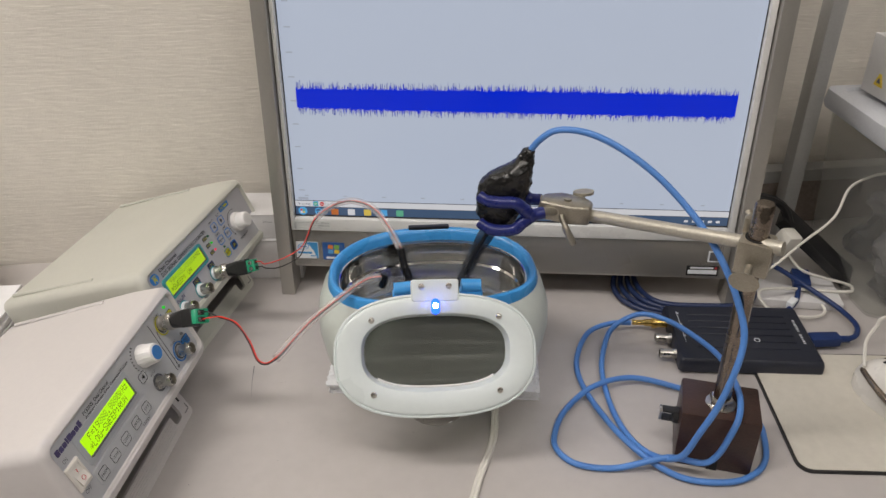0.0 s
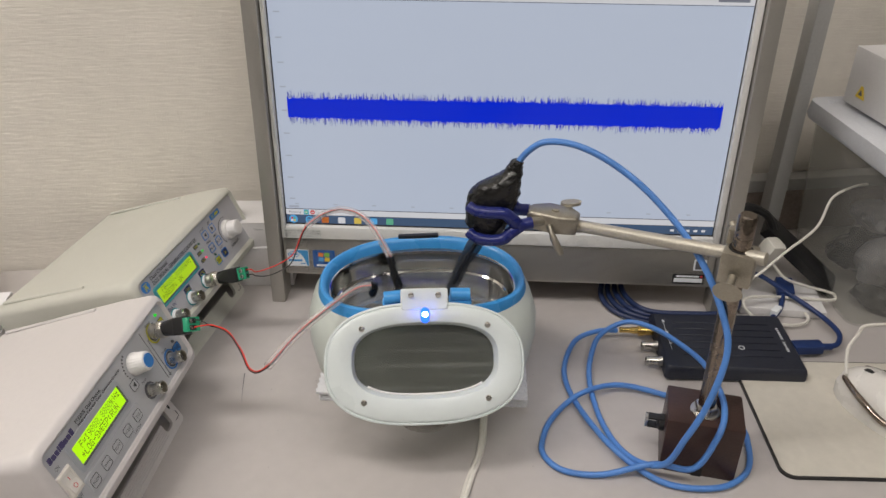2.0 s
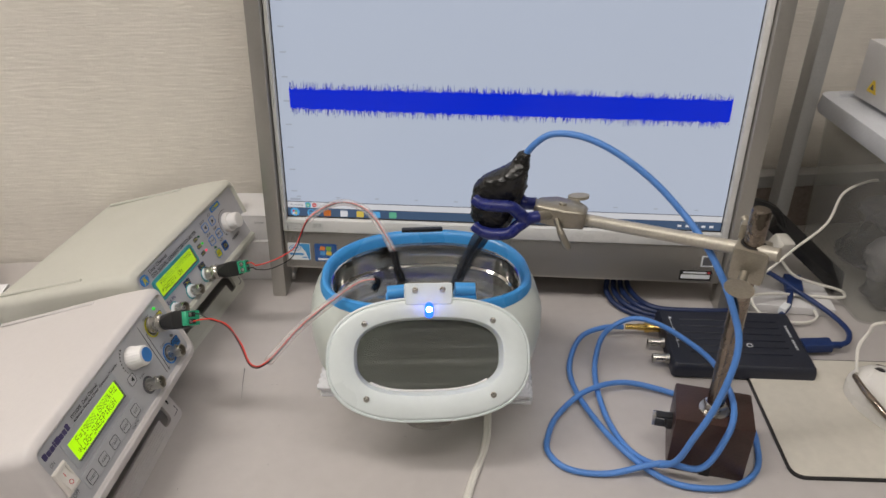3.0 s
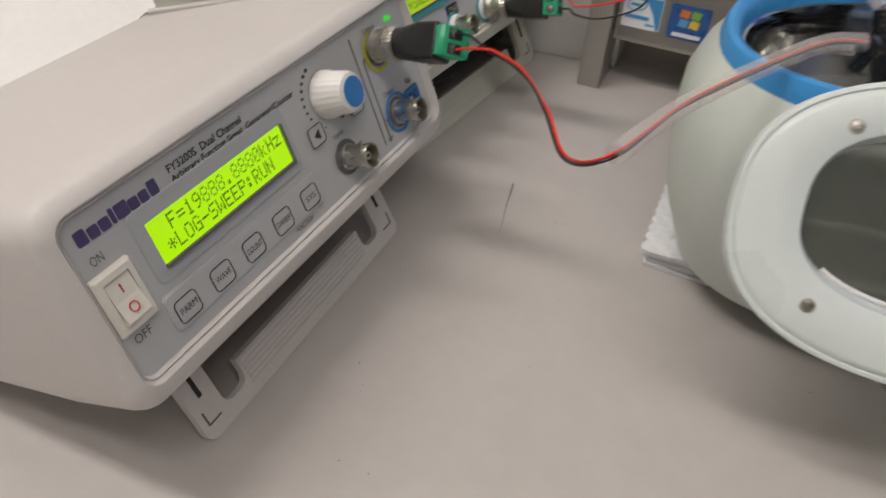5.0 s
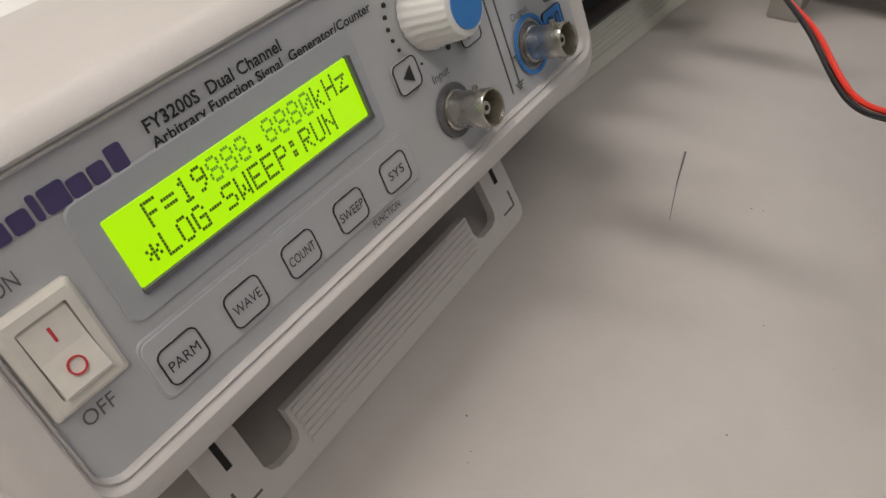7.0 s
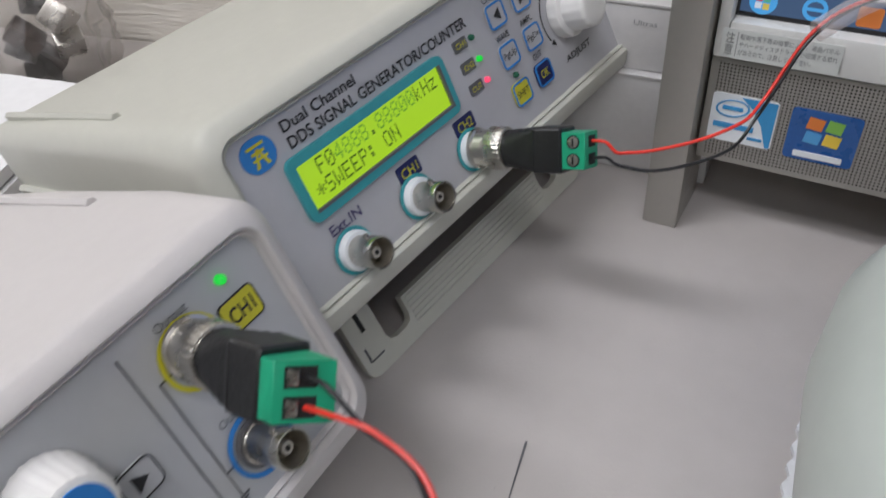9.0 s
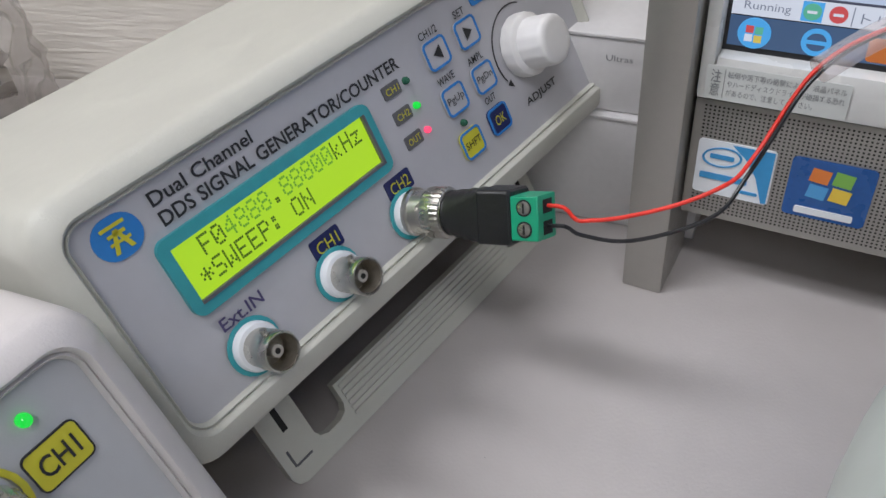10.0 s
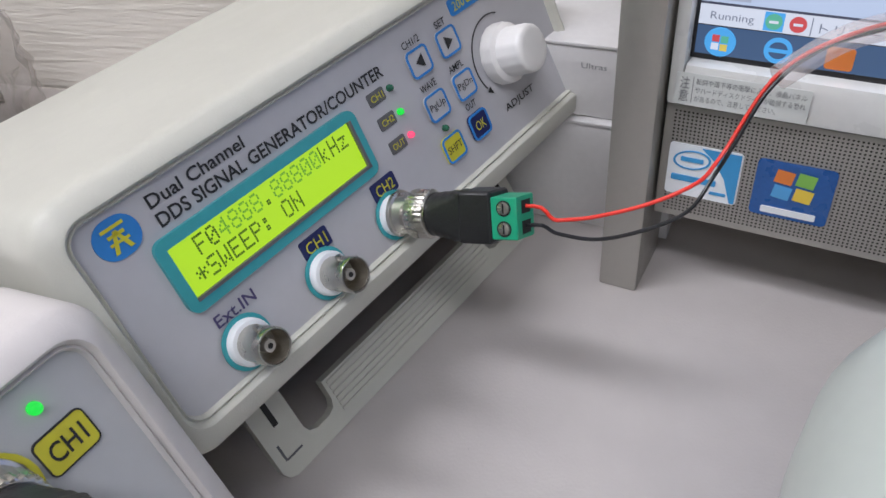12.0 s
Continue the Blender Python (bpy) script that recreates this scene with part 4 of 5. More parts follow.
for y, txt, m_ in ((4.7, "CH1", M_LEDGOFF), (-3.1, "CH2", M_LEDG), (-11.0, "OUT", M_LEDR)):
    part("channel_tag", plate(3.5 * MM, 2.0 * MM, 0.6 * MM, 0.0, Z1, 54.2 * MM, y * MM), M_INKGREY, pb)
    lettering(txt, 5.2 * MM, 2.0 * MM, M_YELLOW, pb, 54.2 * MM, y * MM, Z1 * 1.6, bold=0.006, align="CENTER")
    part("indicator_lamp", lathe([(1.1 * MM, 0), (1.1 * MM, 0.9 * MM), (0.8 * MM, 1.5 * MM), (0.3 * MM, 1.7 * MM)], 14), m_, gen_b, "small round indicator lamp", Matrix.Translation((60.2 * MM, y * MM, 0)))
part("indicator_lamp", lathe([(1.1 * MM, 0), (1.1 * MM, 0.9 * MM), (0.8 * MM, 1.5 * MM), (0.3 * MM, 1.7 * MM)], 14), M_LEDGOFF, gen_b, "small round indicator lamp", Matrix.Translation((74.6 * MM, -16.4 * MM, 0)))
key_button(gen_b, 75.2, 6.2, 5.0, 4.4, M_INKBLUE, M_PANEL_B, arrow=-1)
key_button(gen_b, 90.2, 6.2, 5.0, 4.4, M_INKBLUE, M_PANEL_B, arrow=1)
key_button(gen_b, 74.8, -8.6, 5.0, 4.4, M_INKBLUE, M_PANEL_B, "PgUp", M_INK, 2.9, 7.4)
key_button(gen_b, 89.8, -8.6, 5.0, 4.4, M_INKBLUE, M_PANEL_B, "PgDn", M_INK, 2.9, 7.4)
key_button(gen_b, 74.5, -23.2, 4.9, 4.4, M_INKBLUE, M_YELLOW, "SHFT", M_INK, 2.4, 7.2)
key_button(gen_b, 89.3, -22.8, 4.9, 4.4, M_INKBLUE, M_NAVY, "OK", M_YELLOW, 3.2, 5.0)
for x, y, txt, w in ((75.4, 12.6, "CH1/2", 8.2), (90.4, 12.5, "SET", 5.2), (75.1, -1.9, "WAVE", 7.6), (89.7, -2.1, "AMPL", 7.4), (89.3, -15.7, "OUT", 5.4)):
    lettering(txt, w * MM, 2.3 * MM, M_INK, pb, x * MM, y * MM, Z1, align="CENTER", bold=0.008)
lettering("ADJUST", 17.6 * MM, 3.4 * MM, M_INK, pb, 113.4 * MM, -25.4 * MM, Z1, align="CENTER", bold=0.015)
part("knob", lathe([(10.4 * MM, 0.0004), (10.4 * MM, 3.6 * MM), (10.1 * MM, 4.6 * MM), (9.2 * MM, 5.2 * MM), (8.3 * MM, 5.5 * MM), (8.1 * MM, 13.2 * MM), (7.8 * MM, 14.3 * MM), (7.0 * MM, 15.0 * MM), (5.4 * MM, 15.2 * MM)], 120, ribs=15, depth=0.012), M_WHITE, gen_b, "glossy white turning knob", Matrix.Translation((112.0 * MM, -7.9 * MM, 0)))
arc = [((112.0 + 13.9 * math.cos(radians(a))) * MM, (-7.9 + 13.9 * math.sin(radians(a))) * MM, 0.0002) for a in range(66, 214, 6)]
part("dial_arc", tube(arc, 0.00025, n=5, per=1), M_INK, pb)
bm = bmesh.new()
ex, ey = 112.0 + 13.9 * math.cos(radians(214)), -7.9 + 13.9 * math.sin(radians(214))
bm.faces.new([bm.verts.new(((ex + p) * MM, (ey + q) * MM, Z1)) for p, q in ((1.7, -2.2), (0.9, 0.9), (-1.1, -0.5))])
part("dial_arrow", bm, M_INK, pb, smooth=False)
part("range_tag", plate(9.5 * MM, 2.7 * MM, 1.2 * MM, 0.0, Z1, 106.5 * MM, 14.3 * MM), M_INKBLUE, pb)
lettering("200", 6.0 * MM, 2.9 * MM, M_YELLOW, pb, 98.6 * MM, 12.9 * MM, Z1 * 1.6)
part("range_bar", plate(3.6 * MM, 1.2 * MM, 0.3 * MM, Z1, Z1 * 1.5, 109.5 * MM, 14.3 * MM), M_YELLOW, pb)
for x, y, txt, w in ((42.3, -18.9, "CH2", 7.6), (12.5, -18.9, "CH1", 7.6)):
    part("channel_tag", plate(5.2 * MM, 2.9 * MM, 0.8 * MM, 0.0, Z1, x * MM, y * MM), M_NAVY, pb)
    lettering(txt, w * MM, 3.4 * MM, M_YELLOW, pb, x * MM, y * MM, Z1 * 1.6, align="CENTER")
lettering("Ext.IN", 13.0 * MM, 3.4 * MM, M_INKPURPLE, pb, -17.2 * MM, -18.6 * MM, Z1, bold=0.012, align="CENTER")
for x in (41.0, 11.0, -19.2):
    bnc_socket(gen_b, x, -27.8, M_TEAL, 7.5, M_STICKW)


# ---- plugs with screw terminals, and the wires and tubing from them ----
def terminal_plug(name, base, tip, across, label, slant):
    base, tip = Vector(base), Vector(tip)
    d = (tip - base).normalized()
    m = frame_of(base, across - d * across.dot(d), d.cross(across))
    p = thing(name, m, label, "connector", "terminal plugs")
    mm = lambda prof: [(r * MM, z * MM) for r, z in prof]
    part("bayonet_sleeve", lathe(mm([(5.3, 2.2), (6.7, 2.4), (7.0, 3.0), (7.0, 3.8), (6.3, 4.2), (6.2, 8.0), (6.6, 8.4), (6.6, 15.3), (5.4, 15.4)]), 40), M_METAL, p, "smooth nickel sleeve")
    part("knurled_ring", lathe(mm([(6.5, 8.5), (7.2, 8.8), (7.3, 9.2), (7.3, 14.3), (7.1, 14.8), (6.5, 15.1)]), 120, ribs=30, depth=0.035), M_METAL, p, "knurled nickel ring")
    part("sleeve_slot", lathe(mm([(1.4, 5.9), (1.4, 6.5)]), 14), M_DARK, p, m=Matrix.Translation((0, 0, 6.2 * MM)) @ Matrix.Rotation(radians(90), 4, "X"))
    loops = []
    for k in range(9):
        z = 15.5 + k * 1.45
        r = 6.3 + 0.06 * k - (0.35 if k % 2 else 0)
        f = k / 8
        hw, hh = r + 0.5 * f, r - 0.5 * f
        loops.append(rrect(hw * MM, hh * MM, max(min(hw, hh) * (1 - 0.78 * f), 1.2) * 0.97 * MM, z * MM))
    for z in (27.3, 36.0, 36.6):
        loops.append(rrect((7.3 - (0.5 if z > 36.5 else 0)) * MM, (6.0 - (0.5 if z > 36.5 else 0)) * MM, 1.2 * MM, z * MM))
    part("grip", rings(bmesh.new(), loops), M_BLACK, p, "black tapered grip")
    # the green block; a slanted one shows its two wire mouths, an upright one its screw heads
    near = 41.0 if slant else 44.5
    far = 45.8 if slant else 44.5
    prof = [(-5.0, 36.65), (5.6, 36.65), (5.6, near), (-3.6, far - 1.0 if slant else far), (-5.0, far)]
    bm = bmesh.new()
    rings(bm, [[(x * MM, y * MM, z * MM) for y, z in prof] for x in (-5.8, 5.8)])
    bmesh.ops.bevel(bm, geom=bm.edges[:], offset=0.0003, segments=1, affect="EDGES")
    tb = part("terminal_block", bm, M_GREEN, p, "green two-way terminal block")
    for sx in (-1, 1):
        if slant:
            lean = math.degrees(math.atan2(far - 1.0 - near, 9.2))
            mouth = Matrix.Translation((sx * 2.8 * MM, 1.0 * MM, ((near + far - 1.0) / 2) * MM)) @ Matrix.Rotation(radians(-lean), 4, "X")
            part("wire_hole", boxm(-2.0 * MM, 2.0 * MM, -3.0 * MM, 3.0 * MM, -0.4 * MM, 0.15 * MM), M_DARK, tb, m=mouth)
            part("clamp_jaw", boxm(-1.5 * MM, 1.5 * MM, 0.4 * MM, 2.6 * MM, 0.1 * MM, 0.7 * MM, bevel=0.0002), M_METAL, tb, "shiny metal wire clamp", mouth)
        else:
            part("screw_well", lathe(mm([(2.2, 0), (2.2, 0.12)]), 20), M_DARK, tb, m=Matrix.Translation((sx * 2.8 * MM, 5.58 * MM, 40.6 * MM)) @ Matrix.Rotation(radians(-90), 4, "X"))
            part("screw", lathe(mm([(1.8, 0.1), (1.7, 0.4), (1.3, 0.5)]), 16), M_METAL, tb, m=Matrix.Translation((sx * 2.8 * MM, 5.58 * MM, 40.6 * MM)) @ Matrix.Rotation(radians(-90), 4, "X"))
            part("screw_slot", boxm(-1.3 * MM, 1.3 * MM, 6.05 * MM, 6.15 * MM, 40.4 * MM, 40.9 * MM), M_DARK, tb, m=Matrix.Translation((sx * 2.8 * MM, 0.0, 0)))
            part("wire_hole", boxm(sx * 2.8 * MM - 1.8 * MM, sx * 2.8 * MM + 1.8 * MM, -2.6 * MM, 2.6 * MM, 44.45 * MM, 44.6 * MM), M_DARK, tb)
    return m


def wire_pair(name, m, way, label, swap=1, gap=0.00058, spread=0.0):
    """A red and a black wire side by side along one way."""
    w = thing(name, None, label, "wire", "connecting wires")
    path = smooth_path(way, 6)
    for sx, mt in ((-1, M_WIRER), (1, M_WIREK)):
        start = [m @ Vector((sx * swap * 2.8 * MM, 0, 43 * MM)), m @ Vector((sx * swap * 2.4 * MM, 0, 49 * MM))]
        pts = []
        for i, q in enumerate(path):
            d = (path[min(i + 1, len(path) - 1)] - path[max(i - 1, 0)]).normalized()
            side = d.cross(Vector((0.35, -0.75, 0.55))).normalized()
            a = 0.9 * math.sin(i * 0.5)
            pts.append(q + (side * math.cos(a) + d.cross(side) * math.sin(a)) * gap * sx + Vector((0, 0, spread * (0.15 if sx < 0 else -0.85) * math.sin(math.pi * min(i / 19, 1)))))
        part("wire", tube(start + pts[3:], 0.00056, n=8, per=3), mt, w, "red insulated wire" if sx < 0 else "black insulated wire")
    return w


plug_a = terminal_plug("terminal_plug", (-0.2217, 0.5500, 0.1016), (-0.1760, 0.5415, 0.1170), Vector((-0.26, 0.62, 0.74)), "black plug with green screw terminals on a white generator", True)
plug_b = terminal_plug("terminal_plug", (-0.2172, 0.6777, 0.0681), (-0.1720, 0.6775, 0.0790), Vector((-0.30, 0.45, 0.83)), "black plug with green screw terminals on an ivory generator", False)
WAY_A = [(-0.1770, 0.5400, 0.1185), (-0.1546, 0.5364, 0.1141), (-0.1364, 0.5119, 0.1146), (-0.1220, 0.4868, 0.1143), (-0.1063, 0.4790, 0.1250), (-0.0901, 0.5280, 0.1219), (-0.0560, 0.5700, 0.1300), (-0.0400, 0.5790, 0.1310), (-0.0370, 0.5820, 0.1280), (-0.0400, 0.5810, 0.1190)]
WAY_B = [(-0.1740, 0.6760, 0.0785), (-0.1561, 0.6812, 0.0785), (-0.1361, 0.6925, 0.0840), (-0.1294, 0.7042, 0.0892), (-0.1205, 0.7186, 0.1072), (-0.1042, 0.7300, 0.1160), (-0.0785, 0.7076, 0.1339), (-0.0533, 0.6882, 0.1321), (-0.0288, 0.6437, 0.1194), (-0.0250, 0.6370, 0.1050), (-0.0200, 0.6330, 0.0930)]
wire_pair("connecting_wire", plug_a, WAY_A, "red and black twin wire from a white generator", 1)
wire_pair("connecting_wire", plug_b, WAY_B, "red and black twin wire from an ivory generator", -1, spread=0.0075)
tl = "clear silicone tubing round a red and black wire"
tagged(part("tubing", tube(WAY_A[4:-2], 0.0034, n=14, per=8), M_TUBING), tl, "tubing", "silicone tubing")
tagged(part("tubing", tube(WAY_B[4:-2], 0.0034, n=14, per=8), M_TUBING), tl, "tubing", "silicone tubing")
for way, fat in ((WAY_A[-3:], [0.0037, 0.0034, 0.0022]), (WAY_B[-3:], [0.0036, 0.0040, 0.0068])):
    tagged(part("sealed_transducer", tube(way, 0.004, n=14, per=6, radii=fat), M_TAPE), "black sealed wire end dipping into the tank", "transducer", "sealed wire ends")

# ---- ultrasonic cleaner ----
CL = pose(0.002, 0.613, 0.0, 0, 0, 6.0)
cleaner = thing("ultrasonic_cleaner", CL, "pale oval ultrasonic cleaner with blue rim, lid hanging open", "ultrasonic cleaner")


def oval(hw, hh, z, n=64, p=2.35, saddle=0.0, front=0.0):
    pts = []
    for i in range(n):
        a = 2 * math.pi * i / n
        ca, sa = math.cos(a), math.sin(a)
        x = hw * math.copysign(abs(ca) ** (2 / p), ca)
        y = hh * math.copysign(abs(sa) ** (2 / p), sa)
        pts.append((x, y, z + saddle * (sa * sa) + front * max(0, -sa)))
    return pts


part("tub", rings(bmesh.new(), [oval(0.076, 0.050, 0.012, p=2.5), oval(0.087, 0.060, 0.016, p=2.6), oval(0.0975, 0.0705, 0.045, p=2.7), oval(0.1015, 0.0745, 0.072, p=2.7), oval(0.1010, 0.0735, 0.090, p=2.65), oval(0.0965, 0.0690, 0.104, p=2.5, saddle=0.002), oval(0.0915, 0.0640, 0.1125, saddle=0.003)], cap1=False), M_TUB, cleaner, "pale grey-green rounded tub")
part("rim", rings(bmesh.new(), [oval(0.0918, 0.0645, 0.1120, saddle=0.003), oval(0.0910, 0.0635, 0.1160, saddle=0.005), oval(0.0898, 0.0618, 0.1186, saddle=0.006), oval(0.0880, 0.0600, 0.1194, saddle=0.006), oval(0.0858, 0.0578, 0.1186, saddle=0.006), oval(0.0840, 0.0558, 0.1160, saddle=0.0055), oval(0.0828, 0.0546, 0.1125, saddle=0.005), oval(0.0822, 0.0540, 0.1095, saddle=0.005)], cap0=False, cap1=False), M_RIM, cleaner, "glossy blue plastic rim")
part("tank", rings(bmesh.new(), [oval(0.0832, 0.0550, 0.1105, saddle=0.005), oval(0.0812, 0.0530, 0.1100, saddle=0.005), oval(0.0802, 0.0520, 0.1080, saddle=0.004), oval(0.0797, 0.0515, 0.1000), oval(0.0792, 0.0510, 0.0930), oval(0.0776, 0.0496, 0.0915), oval(0.0770, 0.0490, 0.0780), oval(0.0750, 0.0470, 0.0680), oval(0.0690, 0.0420, 0.0620), oval(0.0560, 0.0310, 0.0605)], cap0=False), M_STEEL, cleaner, "shiny stainless steel tank")
water = bmesh.new()
rings(water, [oval(0.0768, 0.0488, 0.0815), oval(0.0768, 0.0488, 0.0820)])
part("water", water, glass("water", (0.96, 0.97, 0.97), 0.02, 0.95), cleaner, "still clear water")
part("latch", boxm(-0.019, 0.019, 0.0575, 0.0625, 0.1235, 0.1275, bevel=0.0012), M_BLACK, cleaner, "black latch on the rim")
for sx in (-1, 1):
    part("hinge_barrel", tube([(sx * 0.019, -0.0605, 0.1400), (sx * 0.0345, -0.0605, 0.1390)], 0.0052, n=20, per=1), M_RIM, cleaner, "blue hinge barrel")
    part("hinge_block", boxm(min(sx * 0.018, sx * 0.036), max(sx * 0.018, sx * 0.036), -0.066, -0.054, 0.116, 0.136, bevel=0.002), M_RIM, cleaner)
# the lid, hanging in front
LC = Vector((0.0085, 0.5135, 0.1018))
LM = frame_of(LC, (0.0985, 0.0135, -0.0045), (-0.0025, 0.0318, 0.0478))
bm = bmesh.new()
rr_ = lambda hw, hh, z: [(x, y, z) for x, y, _ in oval(hw, hh, 0, p=2.55)]
win = lambda hw, hh, z: [(x, y + 0.0025, z) for x, y, _ in oval(hw, hh, 0, p=2.75)]
rings(bm, [win(0.0555, 0.0275, -0.006), rr_(0.0775, 0.0465, -0.006), rr_(0.0795, 0.0482, -0.0035), rr_(0.0795, 0.0482, 0.001), rr_(0.0790, 0.0477, 0.0020), rr_(0.0780, 0.0467, 0.0022), rr_(0.0774, 0.0461, 0.0014), rr_(0.0766, 0.0453, 0.0026), rr_(0.0750, 0.0438, 0.0031), win(0.0588, 0.0308, 0.0035), win(0.0580, 0.0300, 0.0030), win(0.0572, 0.0292, 0.0008), win(0.0566, 0.0286, -0.0020), win(0.0555, 0.0275, -0.006)], cap0=False, cap1=False)
lid = part("lid", bm, M_LID, cleaner, "white oval lid with a dark window", CL.inverted() @ LM)
part("lid_window", rings(bmesh.new(), [win(0.0557, 0.0277, -0.0068), win(0.0557, 0.0277, -0.0052), win(0.05, 0.022, -0.0050)]), M_SMOKE, lid, "smoked clear window")
# white tube added as the highlight along the lower window edge
part("window_glint", tube([(x, y, -0.0046) for x, y, _ in win(0.0550, 0.0270, 0) if y < -0.016], 0.0009, n=8, per=2), M_WHITE, lid, "white line for the bright reflection low on the window")
for x, y in ((-0.0497, 0.0285), (0.0497, 0.0290), (-0.0490, -0.0285), (0.0492, -0.0285)):
    part("screw", lathe([(0.0024, 0), (0.0024, 0.0008), (0.0019, 0.0014), (0.0007, 0.0015), (0.0006, 0.0009)], 18), M_METAL, lid, "small steel screw", Matrix.Translation((x, y, 0.0028)))
part("hinge_plate", rings(bmesh.new(), [rrect(0.0185, 0.0085, 0.002, -0.0040, 0.0, 0.0505), rrect(0.0185, 0.0085, 0.002, 0.0030, 0.0, 0.0505), rrect(0.0178, 0.0078, 0.002, 0.0038, 0.0, 0.0505)]), M_LID, lid, "white hinge plate")
for sx in (-1, 1):
    part("screw", lathe([(0.0023, 0), (0.0023, 0.0008), (0.0018, 0.0013), (0.0006, 0.0013)], 18), M_METAL, lid, "small steel screw", Matrix.Translation((sx * 0.0107, 0.0537, 0.0042)))
part("lamp_slot", plate(0.0034, 0.0062, 0.0033, 0.0, 0.0008, 0.0, 0.0380), M_LEDSLOT, lid, "glowing blue lamp window", Matrix.Translation((0, 0, 0.0035)))
part("indicator_lamp", lathe([(0.0022, 0.0), (0.0022, 0.0010), (0.0016, 0.0020), (0.0006, 0.0024)], 20), M_LEDB, lid, "bright blue indicator lamp", Matrix.Translation((0, 0.0386, 0.0041)))
tab = [(0.021 * math.cos(a), -0.0425 - 0.0125 * math.sin(a)) for a in [math.pi * k / 24 for k in range(25)]]
part("grip_tab", rings(bmesh.new(), [[(x, y, z) for x, y in tab] for z in (-0.0062, -0.0040)]), M_TABCLEAR, lid, "clear plastic opening tab")

# ---- folded paper towels under the cleaner ----
rs = random.Random(3)


def towel_stack(name, m, label, hw, hh, height, seed, layers=4, paper=M_TOWEL):
    pile = thing(name, m, label, "paper towel")
    r_ = random.Random(seed)
    for k in range(layers):
        bm = bmesh.new()
        z0, z1 = height * k / layers, height * (k + 0.82) / layers
        nx, ny = 44, 20
        jx, jy = r_.uniform(-0.002, 0.002), r_.uniform(-0.002, 0.002)
        grid = []
        for j in range(ny + 1):
            row = []
            for i in range(nx + 1):
                x, y = hw * (2 * i / nx - 1), hh * (2 * j / ny - 1)
                wav = 0.0005 * math.sin(i * 0.9 + k) * math.cos(j * 0.7 + k * 2)
                edge = 0.0002 * (-1) ** i if j in (0, ny) else (0.0008 * (-1) ** j if i in (0, nx) else 0)
                row.append(bm.verts.new((x + jx + (edge if i in (0, nx) else 0), y + jy + (edge if j in (0, ny) else 0), max(z1 + wav, 0.0006))))
            grid.append(row)
        for j in range(ny):
            for i in range(nx):
                bm.faces.new((grid[j][i], grid[j][i + 1], grid[j + 1][i + 1], grid[j + 1][i]))
        border = [grid[0][i] for i in range(nx)] + [grid[j][nx] for j in range(ny)] + [grid[ny][i] for i in range(nx, 0, -1)] + [grid[j][0] for j in range(ny, 0, -1)]
        low = [bm.verts.new((v.co.x, v.co.y, max(z0, 0.0002))) for v in border]
        n = len(border)
        for i in range(n):
            bm.faces.new((border[i], border[(i + 1) % n], low[(i + 1) % n], low[i]))
        bm.faces.new(low)
        part("towel_sheet", bm, paper, pile)
    return pile


towel_stack("paper_towel_pile", pose(0.003, 0.615, 0.0, 0, 0, -1.6), "white folded paper towels under the cleaner", 0.096, 0.037, 0.0118, 5)
towel_stack("paper_towel_pile", pose(-0.500, 0.560, 0.0, 0, 0, 8.0), "pile of white folded paper towels on the desk", 0.092, 0.125, 0.040, 9, 6, M_SHEET)
CORD = [(0.058, 0.578, 0.008), (0.058, 0.548, 0.009), (0.055, 0.520, 0.0025), (0.041, 0.470, 0.0022), (0.031, 0.40, 0.0022), (0.025, 0.20, 0.0022), (0.0, 0.06, 0.0022)]
bm = bmesh.new()
for dx in (-0.0015, 0.0015):
    tube([(x + dx, y, z) for x, y, z in CORD], 0.0019, n=10, bm=bm)
whole("mains_cable", bm, M_CORDW, "flat white twin mains cord on the desk", "cord")

# ---- oscilloscope box ----
SC = frame_of((0.3025, 0.6620, 0.0), (0.135, -0.003, 0), (0.002, 0.09, 0))
scope = thing("usb_oscilloscope", SC, "flat black usb oscilloscope box with ribbed top", "oscilloscope")
SHW, SHH, SHT = 0.0675, 0.0460, 0.0165
part("case", rings(bmesh.new(), [rrect(SHW - 0.002, SHH - 0.002, 0.003, 0.0008), rrect(SHW, SHH, 0.004, 0.003), rrect(SHW, SHH, 0.004, SHT - 0.006), rrect(SHW - 0.001, SHH - 0.001, 0.004, SHT - 0.002), rrect(SHW - 0.003, SHH - 0.003, 0.003, SHT)]), M_SCOPE, scope)
for k in range(6):
    y = -0.026 + k * 0.0105
    part("rib", boxm(-SHW + 0.02, SHW - 0.018, y, y + 0.0016, SHT - 0.0004, SHT + 0.0009, bevel=0.0004, seg=1), M_SCOPE, scope)
for k in range(12):
    w = (0.0016, 0.0011, 0.0020, 0.0014)[k % 4]
    if k == 6:
        continue
    part("print_bar", boxm(-0.0012, 0.0012, 0.021 - k * 0.0033 - w / 2, 0.021 - k * 0.0033 + w / 2, SHT - 0.0001, SHT + 0.0002), M_STICKW, scope, m=Matrix.Translation((0.057, 0, 0)), smooth=False)
part("print_ring", frame_plate(0.0030, 0.0030, 0.0029, 0.0008, 0.0, 0.0002), M_STICKW, scope, m=Matrix.Translation((0.012, -0.013, SHT + 0.0008)))
for y in (0.031, 0.012, -0.006):
    part("print_line", boxm(-SHW + 0.010, -SHW + 0.0125, y - 0.003, y - 0.0005, SHT - 0.0001, SHT + 0.0002), M_STICKW, scope, smooth=False)
